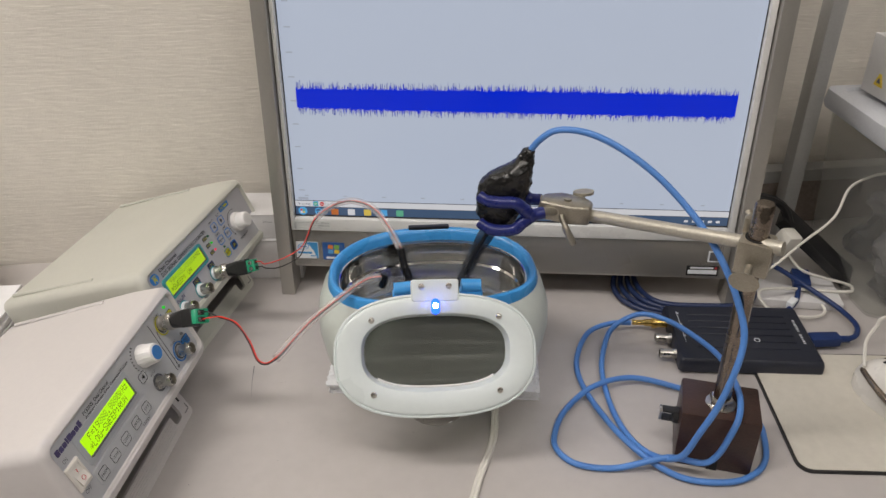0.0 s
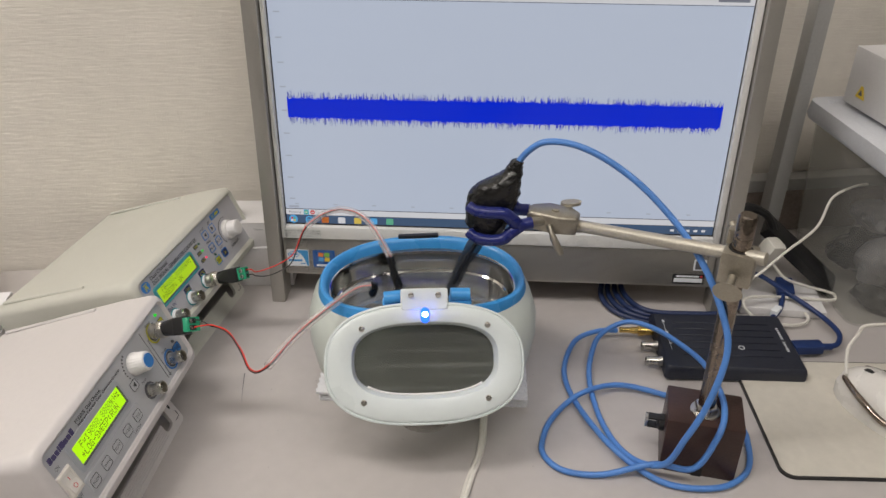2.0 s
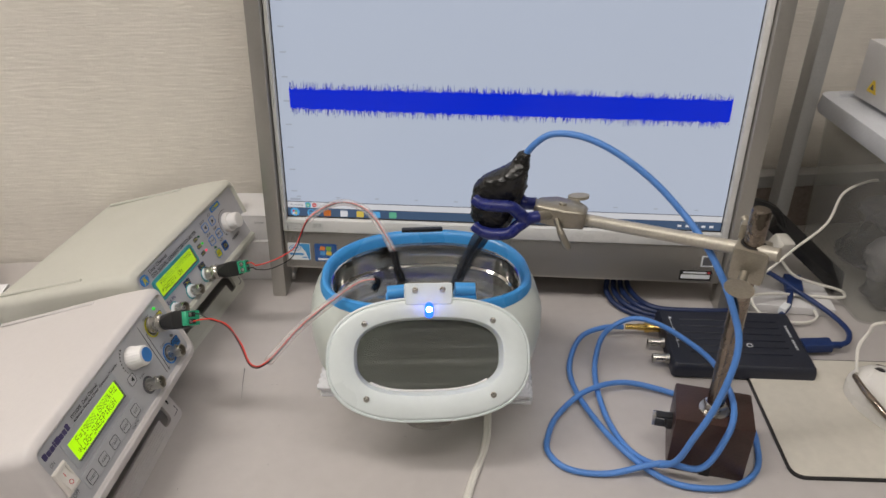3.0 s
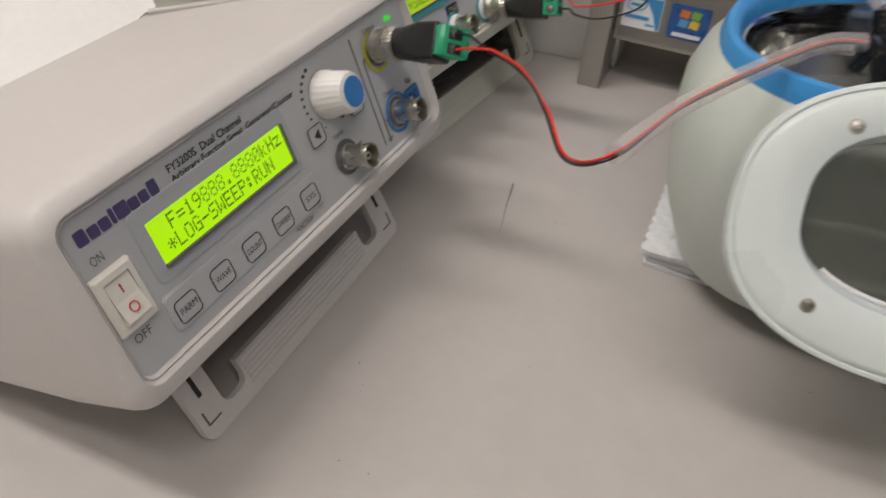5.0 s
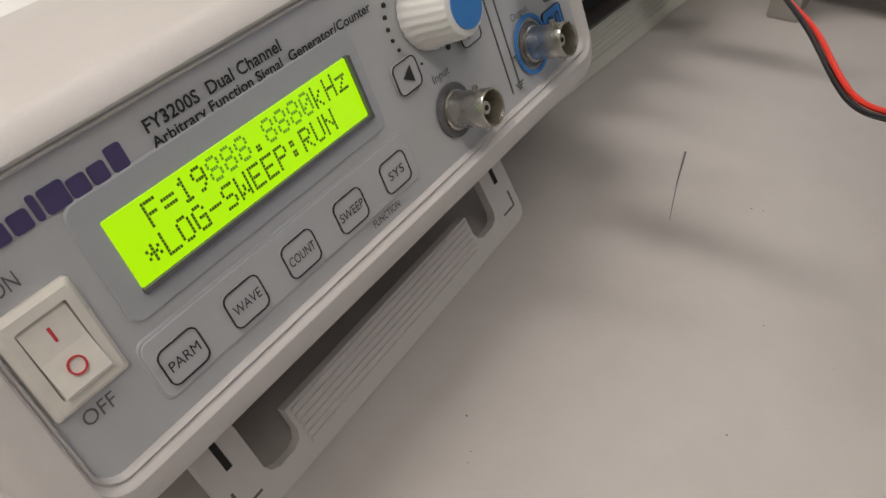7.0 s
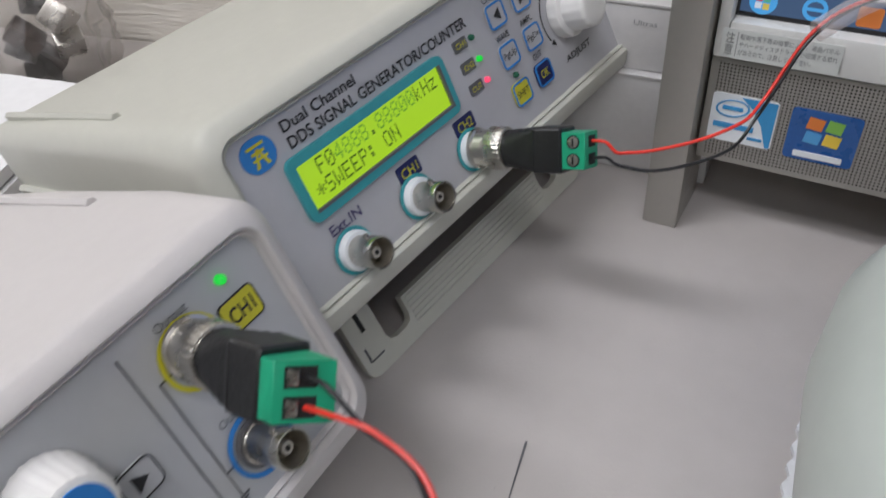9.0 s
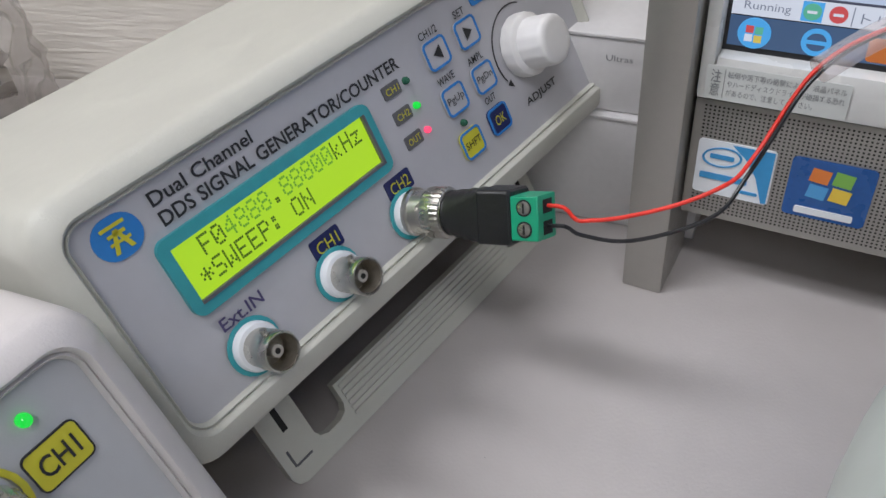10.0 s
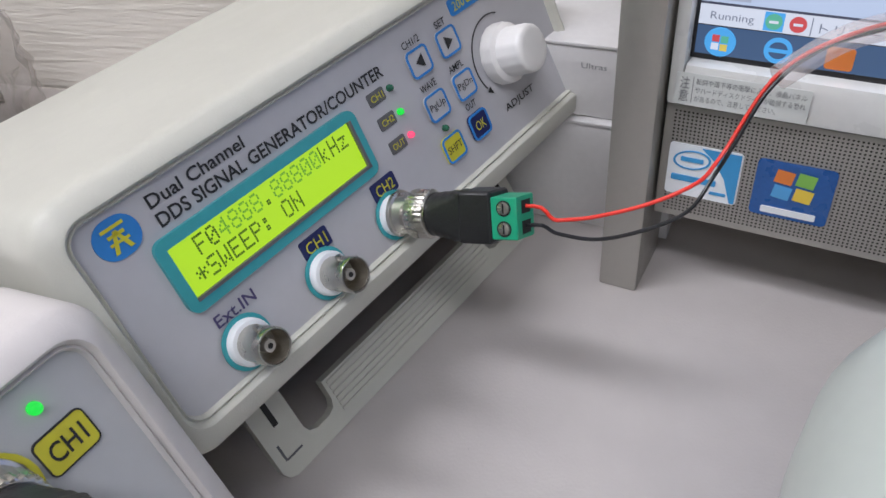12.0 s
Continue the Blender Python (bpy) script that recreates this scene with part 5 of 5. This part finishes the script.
part("print_line", boxm(-SHW + 0.0105, -SHW + 0.011, -0.018, 0.032, SHT - 0.0001, SHT + 0.0002), M_STICKW, scope, smooth=False)
for y in (-0.003, -0.0275):
    part("bnc_socket", lathe([(0.0050, 0.0), (0.0050, 0.003), (0.0042, 0.0032), (0.0042, 0.0155), (0.0036, 0.0156), (0.0034, 0.007)], 24), M_METAL, scope, "nickel bnc socket", Matrix.Translation((-SHW, y, 0.0095)) @ Matrix.Rotation(radians(-90), 4, "Y"))
part("coax_plug", lathe([(0.0046, 0), (0.0046, 0.010), (0.0056, 0.0104), (0.0056, 0.015), (0.0036, 0.0155), (0.0036, 0.022), (0.0028, 0.0225), (0.0028, 0.034), (0.0023, 0.0345)], 24), M_GOLD, scope, "gold-plated coaxial plug", Matrix.Translation((-SHW, 0.0205, 0.0100)) @ Matrix.Rotation(radians(-90), 4, "Y"))

# ---- magnetic stand with clamp ----
BX = frame_of((0.238, 0.519, 0.0), (0.060, -0.0135, 0), (0.0135, 0.060, 0))
stand = thing("magnetic_stand", BX, "dark brown magnetic base stand with a steel post", "stand")
part("base", boxm(-0.0305, 0.0305, -0.0225, 0.0225, 0.0003, 0.0555, bevel=0.0022), M_MAGNET, stand, "dark brown painted magnet block")
part("base_groove", boxm(-0.004, 0.004, -0.0228, -0.0224, 0.0003, 0.014), M_DARK, stand)
for zz in (0.0320, 0.0405):
    part("switch_lever", boxm(-0.0440, -0.0300, -0.0085, -0.0015, zz, zz + 0.0022, bevel=0.0006), M_BLACK, stand, "black switch clip")
part("switch_lever", boxm(-0.0462, -0.0440, -0.0085, -0.0015, 0.0320, 0.0427, bevel=0.0006), M_METAL, stand, "bare metal end of the switch clip")
part("switch_hub", lathe([(0.007, 0), (0.007, 0.004), (0.005, 0.006)], 20), M_BLACK, stand, m=Matrix.Translation((-0.0304, -0.004, 0.036)) @ Matrix.Rotation(radians(-90), 4, "Y"))
bi = BX.inverted()
P0, P1 = Vector((0.2365, 0.5155, 0.0555)), Vector((0.2355, 0.5165, 0.2365))
part("washer", lathe([(0.0118, 0), (0.0118, 0.0010), (0.0110, 0.0014), (0.0080, 0.0014)], 32), M_METAL, stand, "round steel washer", bi @ Matrix.Translation(P0))
part("post_nut", lathe([(0.0092, 0.0014), (0.0096, 0.0022), (0.0096, 0.0062), (0.0088, 0.0072), (0.0072, 0.0076)], 6), M_METAL, stand, "hexagonal nut", bi @ Matrix.Translation(P0) @ Matrix.Rotation(0.4, 4, "Z"))
part("post", tube([P0, P1 - Vector((0, 0, 0.018)), P1 - Vector((0, 0, 0.0175)), P1 - Vector((0, 0, 0.0165)), P1 - Vector((0, 0, 0.016)), P1 - Vector((0, 0, 0.0015)), P1], 0.0068, n=26, per=1, radii=[0.0068, 0.0068, 0.0060, 0.0060, 0.0068, 0.0068, 0.0058]), M_POST, stand, "round steel post", bi)
# boss head
BO = frame_of((0.2355, 0.5165, 0.200), (0.85, -0.45, 0), (0.45, 0.85, 0))
boss = thing("boss_head", BO, "grey cast boss head with thumb screws", "clamp holder")
part("body", boxm(-0.0115, 0.0125, -0.0115, 0.0115, -0.017, 0.009, bevel=0.003), M_CAST, boss, "cast metal block")
part("bore", lathe([(0.0086, 0.0091), (0.0086, 0.0095)], 24), M_DARK, boss)
part("lug", boxm(-0.0118, -0.0060, 0.0040, 0.0120, 0.0080, 0.0200, bevel=0.0015), M_CAST, boss, "cast upright lug")
part("thumb_screw", tube([(0.0, -0.013, -0.008), (0.0, -0.024, -0.012)], 0.0032, n=12, per=1), M_CAST, boss)
part("thumb_wing", rings(bmesh.new(), [[(0.0105 * math.cos(a) * (1 if s else 0.8), -0.024 - 0.003 * s, -0.013 + 0.0075 * math.sin(a) * (1 if s else 0.8)) for a in [2 * math.pi * k / 20 for k in range(20)]] for s in (0, 1)]), M_CAST, boss, "oval thumb wing")
part("thumb_screw", tube([(-0.004, 0.012, 0.011), (-0.012, 0.022, 0.016)], 0.0034, n=12, per=1), M_CAST, boss)
# clamp with rod
clamp = thing("lab_clamp", None, "two-prong laboratory clamp with blue vinyl jaws on a steel rod", "clamp")
R0, R1 = Vector((0.249, 0.503, 0.2085)), Vector((0.128, 0.599, 0.181))
part("rod", tube([R0, R1], 0.0050, n=18, per=1), M_ROD, clamp, "brushed steel rod")
KC = Vector((0.112, 0.600, 0.186))
KM = frame_of(KC, (0.94, -0.30, -0.06), (0.30, 0.94, 0.02))
bm = bmesh.new()
prof = [(-0.021, -0.011), (-0.021, 0.004), (-0.007, 0.0125), (0.012, 0.0120), (0.020, 0.0065), (0.020, -0.0065), (0.004, -0.0115)]
rings(bm, [[(x, y, -0.008) for x, y in prof], [(x, y, 0.006) for x, y in prof], [(x * 0.9, y * 0.88, 0.008) for x, y in prof]])
bmesh.ops.bevel(bm, geom=bm.edges[:], offset=0.0008, segments=1, affect="EDGES")
part("knuckle", bm, M_CAST, clamp, "cast knuckle", KM)
part("rivet", lathe([(0.0032, 0.008), (0.0030, 0.0092), (0.0012, 0.0096)], 16), M_CAST, clamp, m=KM)
part("wing_screw", tube([(-0.002, -0.012, 0.0), (0.004, -0.017, -0.008), (0.013, -0.020, -0.020)], 0.0026, n=10, per=4, radii=[0.0022, 0.003, 0.002]), M_CAST, clamp, "thumb screw", KM)
part("wing_screw", rings(bmesh.new(), [[(0.0095 + 0.0085 * math.cos(a), 0.0165 + 0.0048 * math.sin(a), z + 0.002 * math.cos(a)) for a in [2 * math.pi * k / 18 for k in range(18)]] for z in (0.0070, 0.0098)]), M_ROD, clamp, "round thumb screw head", KM)
part("screw_stem", tube([(0.0085, 0.0060, 0.0020), (0.0095, 0.0165, 0.0075)], 0.0026, n=10, per=1), M_CAST, clamp, m=KM)
for side in (-1, 1):
    y = lambda k: 0.600 + side * k
    cut = 7 if side < 0 else 4
    part("arm", tube([(0.1040, y(0.005), 0.1870), (0.0900, y(0.0115), 0.1885)], 0.0040, n=12, per=1), M_CAST, clamp, "bare metal arm")
    part("jaw", tube([(0.0925, y(0.0110), 0.1880), (0.0820, y(0.0140), 0.1875), (0.0755, y(0.0160), 0.1940), (0.0690, y(0.0172), 0.1995), (0.0560, y(0.0172), 0.2000), (0.0465, y(0.0160), 0.2010), (0.0405, y(0.0130), 0.2040)][:cut], 0.0047, n=14, per=5, radii=[0.0050, 0.0054, 0.0050, 0.0048, 0.0048, 0.0044, 0.0040]), M_PVC, clamp, "dark blue vinyl-dipped finger")
    part("jaw", tube([(0.0840, y(0.0138), 0.1870), (0.0755, y(0.0160), 0.1810), (0.0690, y(0.0172), 0.1755), (0.0560, y(0.0172), 0.1745), (0.0470, y(0.0160), 0.1765), (0.0410, y(0.0130), 0.1800)][:cut], 0.0047, n=14, per=5, radii=[0.0052, 0.0050, 0.0048, 0.0048, 0.0044, 0.0040]), M_PVC, clamp, "dark blue vinyl-dipped finger")
# taped probe held in the jaws
probe = thing("taped_probe", None, "glass probe rod wrapped in wrinkled black tape", "probe")
bm = bmesh.new()
core = [(0.1700, 0.0570, 0.0060), (0.1725, 0.0575, 0.0115), (0.1780, 0.0563, 0.0158), (0.1850, 0.0568, 0.0182), (0.1920, 0.0578, 0.0195), (0.2010, 0.0600, 0.0208), (0.2090, 0.0616, 0.0210), (0.2160, 0.0650, 0.0180), (0.2210, 0.0700, 0.0136), (0.2260, 0.0743, 0.0097), (0.2310, 0.0768, 0.0072), (0.2350, 0.0780, 0.0060), (0.2380, 0.0786, 0.0046), (0.2390, 0.0788, 0.0026)]
fine = smooth_path([(x, r, z) for z, x, r in core], 4)
loops = []
for k, q in enumerate(fine):
    loop = []
    for i in range(72):
        a = 2 * math.pi * i / 72
        depth = min(q.y, 0.0130)
        p = Vector((q.x + q.y * math.cos(a), 0.600 + depth * math.sin(a), q.z))
        crease = abs(noise.noise(p * 170)) * 0.0022 + abs(noise.noise(Vector((p.x * 90, p.y * 90, p.z * 330)))) * 0.0016 - 0.0012
        out = Vector((math.cos(a), math.sin(a), 0)) * min(crease, q.y * 0.25)
        loop.append(tuple(p + out))
    loops.append(loop)
part("tape", rings(bm, loops), M_TAPE, probe, "wrinkled glossy black tape")
part("glass_rod", tube([(0.0535, 0.600, 0.172), (0.042, 0.603, 0.148), (0.030, 0.608, 0.116), (0.027, 0.609, 0.104)], 0.0052, n=18, per=4, radii=[0.0066, 0.0056, 0.0048, 0.004]), M_GLASSY, probe, "dark clear glass rod")
part("rod_core", tube([(0.0480, 0.6015, 0.160), (0.040, 0.6035, 0.143), (0.030, 0.608, 0.116)], 0.0018, n=8, per=4), M_INK, probe, "dark wire inside the rod")

# blue coaxial cable from the probe, over the stand, looped on the desk, to the gold plug
CABLE = [(0.0785, 0.600, 0.2340), (0.086, 0.598, 0.246), (0.099, 0.595, 0.256), (0.121, 0.588, 0.257), (0.146, 0.580, 0.248), (0.171, 0.568, 0.233), (0.192, 0.555, 0.215), (0.208, 0.540, 0.198), (0.221, 0.523, 0.178), (0.230, 0.507, 0.156), (0.234, 0.497, 0.138), (0.231, 0.489, 0.117), (0.222, 0.483, 0.084), (0.212, 0.482, 0.056), (0.204, 0.488, 0.024)]
LOOP_A = [(0.190, 0.500, 0.0100), (0.174, 0.521, 0.0060), (0.163, 0.558, 0.0050), (0.160, 0.605, 0.0060), (0.165, 0.638, 0.010), (0.178, 0.667, 0.016), (0.205, 0.680, 0.0235), (0.230, 0.668, 0.0255), (0.250, 0.635, 0.0300), (0.257, 0.587, 0.045), (0.253, 0.534, 0.0600), (0.248, 0.504, 0.0610), (0.239, 0.488, 0.050), (0.225, 0.486, 0.020)]
LOOP_B = [(0.196, 0.495, 0.0150), (0.155, 0.493, 0.0040), (0.124, 0.497, 0.0035), (0.109, 0.513, 0.0035), (0.109, 0.532, 0.0035), (0.121, 0.561, 0.0035), (0.149, 0.586, 0.0100), (0.187, 0.601, 0.0080), (0.231, 0.590, 0.0050), (0.268, 0.572, 0.0045), (0.286, 0.552, 0.0045)]
LOOP_C = [(0.286, 0.529, 0.0045), (0.277, 0.501, 0.0035), (0.253, 0.483, 0.0035), (0.221, 0.481, 0.0035), (0.197, 0.490, 0.0040), (0.171, 0.510, 0.0110), (0.153, 0.547, 0.0090), (0.140, 0.595, 0.0040), (0.139, 0.631, 0.0045), (0.154, 0.668, 0.0080), (0.178, 0.682, 0.0100), (0.199, 0.684, 0.0100)]
cab = whole("coaxial_cable", tube(CABLE + LOOP_A + LOOP_B + LOOP_C, 0.0026, n=12, per=7), M_CABLEB, "blue coaxial cable looped on the desk", "cable")

# ---- mouse pad, mouse ----
pad = thing("mouse_pad", pose(0.445, 0.570, 0.0, 0, 0, -0.5), "worn cream cloth mouse pad with black edge", "mouse pad")
part("base", plate(0.140, 0.0765, 0.012, 0.0003, 0.0030), M_BLACK, pad, "black rubber base")
part("cloth", plate(0.1384, 0.0749, 0.0110, 0.0031, 0.0036), M_PAD, pad, "stained cream cloth")
MO = pose(0.424, 0.572, 0.0037, 0, 0, 28)
mouse = thing("computer_mouse", MO, "white computer mouse with brown side strips", "mouse")


def dome(hw, hl, hgt, z0=0.0, n=40):
    loops = []
    for k in range(7):
        f = k / 6
        s = math.sqrt(max(1 - f ** 2.2, 0.0)) * 0.98 + 0.02
        loops.append([(x * s, y * s + 0.006 * f, z0 + hgt * f) for x, y, _ in oval(hw, hl, 0, n=n, p=2.3)])
    return rings(bmesh.new(), loops)


part("shell", dome(0.029, 0.050, 0.034), M_MOUSE, mouse)
for sx in (-1, 1):
    part("side_strip", tube([(sx * 0.0205, -0.040, 0.012), (sx * 0.0285, -0.015, 0.0135), (sx * 0.0265, 0.015, 0.020), (sx * 0.014, 0.040, 0.0195)], 0.0042, n=10, radii=[0.0018, 0.0030, 0.0028, 0.0018]), M_MOUSEB, mouse, "brown chrome strip")
part("wheel", lathe([(0.006, -0.0025), (0.0075, -0.0015), (0.0075, 0.0015), (0.006, 0.0025)], 20), M_BLACK, mouse, m=Matrix.Translation((0, 0.026, 0.024)) @ Matrix.Rotation(radians(90), 4, "Y"))
whole("mouse_cable", tube([(0.392, 0.597, 0.028), (0.404, 0.626, 0.035), (0.415, 0.636, 0.045), (0.421, 0.637, 0.055), (0.461, 0.647, 0.050)], 0.0016, n=8), M_CORDW, "thin white mouse cable", "cable")

# ---- cables and clutter behind the scope ----
usb = thing("usb_cable", None, "dark blue usb cable plugged into the oscilloscope", "cable")
part("plug", boxm(-0.004, 0.026, -0.0065, 0.0065, -0.005, 0.005, bevel=0.0018), M_USB, usb, "blue usb plug", pose(0.3735, 0.6600, 0.0100, 0, 0, 4))
part("boot", tube([(0.3985, 0.6615, 0.0100), (0.4095, 0.6625, 0.0095)], 0.0035, n=12, per=1), M_USB, usb)
part("cord", tube([(0.4075, 0.6625, 0.0095), (0.4185, 0.668, 0.010), (0.4260, 0.687, 0.010), (0.417, 0.715, 0.012), (0.392, 0.742, 0.020), (0.362, 0.756, 0.034), (0.338, 0.758, 0.036)], 0.0027, n=10), M_USB, usb)
usb2 = thing("usb_cable", None, "dark blue usb cable with a paper tag", "cable")
part("cord", tube([(0.352, 0.700, 0.006), (0.366, 0.712, 0.007), (0.380, 0.726, 0.010), (0.388, 0.745, 0.018)], 0.0028, n=10), M_USB, usb2)
part("plug", boxm(-0.009, 0.009, -0.0065, 0.016, -0.004, 0.004, bevel=0.0015), M_USB, usb2, "blue usb plug", pose(0.391, 0.748, 0.020, 15, 0, -8))
part("tag", boxm(-0.007, 0.007, -0.0035, 0.0035, -0.0040, 0.0040, bevel=0.0005), M_STICKW, usb2, "white paper tag", pose(0.3745, 0.722, 0.010, 0, 0, 48))
for k in range(4):
    dx = 0.008 * k
    whole("data_cable", tube([(0.205 + dx * 0.5, 0.780, 0.034 - 0.002 * k), (0.192 + dx, 0.752, 0.010 + 0.001 * k), (0.208 + dx, 0.722 - 0.003 * k, 0.0040 + 0.004 * k), (0.250 + dx, 0.704 + 0.001 * k, 0.0040 + 0.004 * k), (0.300 + dx, 0.712, 0.0040 + 0.004 * k), (0.327 + dx * 0.4, 0.738, 0.010 + 0.004 * k), (0.325 + dx * 0.4, 0.775, 0.03)], 0.0029, n=10), M_CABLEN, "dark blue cable coiled behind the oscilloscope", "cable", group="coiled cables")
whole("white_cable", tube([(0.318, 0.742, 0.036), (0.362, 0.755, 0.056), (0.390, 0.748, 0.034), (0.440, 0.752, 0.016), (0.447, 0.748, 0.013), (0.440, 0.742, 0.012), (0.400, 0.742, 0.014), (0.365, 0.735, 0.020), (0.340, 0.728, 0.020), (0.350, 0.712, 0.008), (0.385, 0.703, 0.006), (0.407, 0.715, 0.006), (0.400, 0.745, 0.012)], 0.0016, n=8), M_CORDW, "thin white cable in loose loops", "cable")
whole("white_cable", tube([(0.318, 0.725, 0.040), (0.340, 0.720, 0.053), (0.375, 0.735, 0.077), (0.407, 0.750, 0.098), (0.422, 0.765, 0.124), (0.448, 0.780, 0.130), (0.468, 0.790, 0.129)], 0.0014, n=8), M_CORDW, "thin white cable rising past the clear bin", "cable")
whole("power_adapter", boxm(-0.011, 0.011, -0.009, 0.009, -0.014, 0.014, bevel=0.004), M_CORDW, "small cream plug adapter among the cables", "adapter", pose(0.367, 0.757, 0.064, 20, 15, 30))
BB = frame_of((0.4035, 0.784, 0.0515), (0.097, -0.032, -0.080), (0.3, 0.9, 0.3))
bar = thing("black_bracket", BB, "matt black angled bar leaning beside the monitor", "bracket")
part("bar", boxm(-0.040, 0.062, -0.013, 0.013, -0.006, 0.006, bevel=0.001), M_BLACK, bar)
part("bar_hook", tube([(0.380, 0.787, 0.072), (0.372, 0.789, 0.088), (0.360, 0.790, 0.096), (0.348, 0.790, 0.099), (0.337, 0.790, 0.097)], 0.005, n=8, per=4, radii=[0.005, 0.0045, 0.005, 0.006, 0.006]), M_BLACK, bar, m=BB.inverted())
whole("white_board", boxm(-0.045, 0.045, -0.075, 0.055, 0.0004, 0.010, bevel=0.002), M_CARD, "white flat box lying on the desk", "box", pose(0.392, 0.800, 0.0, 0, 0, -6))

# ---- shelf post, clear bin and carton ----
post = thing("shelf_post", pose(0.414, 0.872, 0.0, 0, 0, 8), "grey steel shelf upright against the wall", "shelf")
part("upright", boxm(-0.016, 0.001, -0.014, 0.006, 0.0004, 1.05, bevel=0.0015), M_SHELF, post)
BI = pose(0.530, 0.790, 0.0005, 0, 0, 6)
binn = thing("storage_bin", BI, "clear plastic storage bin with a frosted lid, full of dark parts", "bin")
part("wall", rings(bmesh.new(), [rrect(0.088, 0.072, 0.012, 0.0), rrect(0.098, 0.082, 0.014, 0.187), rrect(0.0965, 0.0805, 0.013, 0.187), rrect(0.0865, 0.0705, 0.011, 0.002)]), M_BIN, binn, "clear plastic wall")
part("lid", rings(bmesh.new(), [rrect(0.104, 0.088, 0.014, 0.177), rrect(0.106, 0.090, 0.015, 0.182), rrect(0.104, 0.088, 0.014, 0.1965), rrect(0.092, 0.076, 0.012, 0.1980), rrect(0.090, 0.074, 0.012, 0.1945)], cap0=False), M_BINLID, binn, "frosted lid")
rs = random.Random(12)
for k in range(9):
    bm = bmesh.new()
    bmesh.ops.create_icosphere(bm, subdivisions=3, radius=1)
    sx, sy, sz = rs.uniform(0.02, 0.04), rs.uniform(0.018, 0.032), rs.uniform(0.014, 0.028)
    for v in bm.verts:
        nn = noise.noise(v.co * 2.2 + Vector((k, 2 * k, 0)))
        v.co = Vector((v.co.x * sx, v.co.y * sy, v.co.z * sz)) * (1 + 0.35 * nn)
    whole("dark_part", bm, (M_BLACK, M_INKGREY, M_MAGNET)[k % 3], "dark lumpy part lying in the clear bin", "part", BI @ Matrix.Translation((rs.uniform(-0.05, 0.05), rs.uniform(-0.04, 0.03), 0.020 + 0.009 * k)), group="parts in the bin")
carton = thing("carton", pose(0.566, 0.808, 0.2000, 0, 0, 9), "white carton with a small yellow warning sign", "box")
part("body", boxm(-0.11, 0.11, -0.06, 0.06, 0.0, 0.060, bevel=0.001), M_CARD, carton)
for nm, k, x, mt in (("warning_sign", 1.0, -0.1105, M_GOLDY), ("warning_mark", 0.4, -0.1109, M_INKGREY)):
    tri = [(0.034 + k * p, 0.017 + k * q) for p, q in ((-0.0075, -0.0055), (0.0075, -0.0055), (0.0015, 0.0072), (-0.0015, 0.0072))]
    part(nm, rings(bmesh.new(), [[(x + d, y, z) for y, z in tri] for d in (-0.0003, 0.0003)]), mt, carton, "yellow warning triangle" if k == 1.0 else "", smooth=False)

# ---- cartons beside the monitor ----
low = thing("carton", pose(-0.238, 0.800, 0.0, 0, 0, 2), "plain white carton beside the monitor", "box", "stacked cartons")
part("body", boxm(-0.028, 0.085, -0.030, 0.020, 0.0004, 0.0485, bevel=0.0008), M_CARD, low)
part("flap", boxm(-0.0285, 0.0855, -0.0305, 0.0205, 0.0487, 0.0500, bevel=0.0004), M_CARD, low)
top = thing("carton", pose(-0.238, 0.803, 0.0505, 0, 0, 2), "white carton with grey lettering on a lower one", "box", "stacked cartons")
part("body", boxm(-0.028, 0.085, -0.030, 0.022, 0.0, 0.0285, bevel=0.0008), M_CARD, top)
part("flap", boxm(-0.0285, 0.0855, -0.0305, 0.0225, 0.0287, 0.0300, bevel=0.0004), M_CARD, top)
lettering("Ultras", 0.0095, 0.0022, M_INKMID, top, 0, 0, 0, name="print").matrix_basis = Matrix.Translation((0.047, -0.0306, 0.0205)) @ Matrix.Rotation(radians(90), 4, "X")

# ---- crumpled clear bag behind the generators ----
bag = thing("plastic_bag", pose(-0.520, 0.735, 0.0365), "crumpled clear plastic bag of dark small parts", "bag")
bm = bmesh.new()
bmesh.ops.create_icosphere(bm, subdivisions=5, radius=1)
for v in bm.verts:
    q = v.co.copy()
    nn = noise.noise(q * 1.6) * 0.4 + (0.5 - abs(noise.noise(q * 2.6))) * 0.55 + (0.5 - abs(noise.noise(q * 6.0 + Vector((3, 1, 2))))) * 0.28
    v.co = Vector((q.x * 0.052, q.y * 0.045, q.z * 0.058)) * (0.70 + 0.5 * nn)
    v.co.z = max(v.co.z, -0.036)
part("film", bm, M_BAG, bag, "crumpled clear film")
rs = random.Random(21)
for k in range(7):
    bm = bmesh.new()
    sx, sy, sz = rs.uniform(0.006, 0.014), rs.uniform(0.005, 0.010), rs.uniform(0.004, 0.008)
    box(bm, -sx, sx, -sy, sy, -sz, sz, bevel=0.0015)
    part("small_part", bm, (M_BLACK, M_MAGNET, M_METAL)[k % 3], bag, "", pose(rs.uniform(-0.016, 0.016), rs.uniform(-0.014, 0.014), -0.026 + 0.006 * k, rs.uniform(0, 60), rs.uniform(0, 60), rs.uniform(0, 180)))
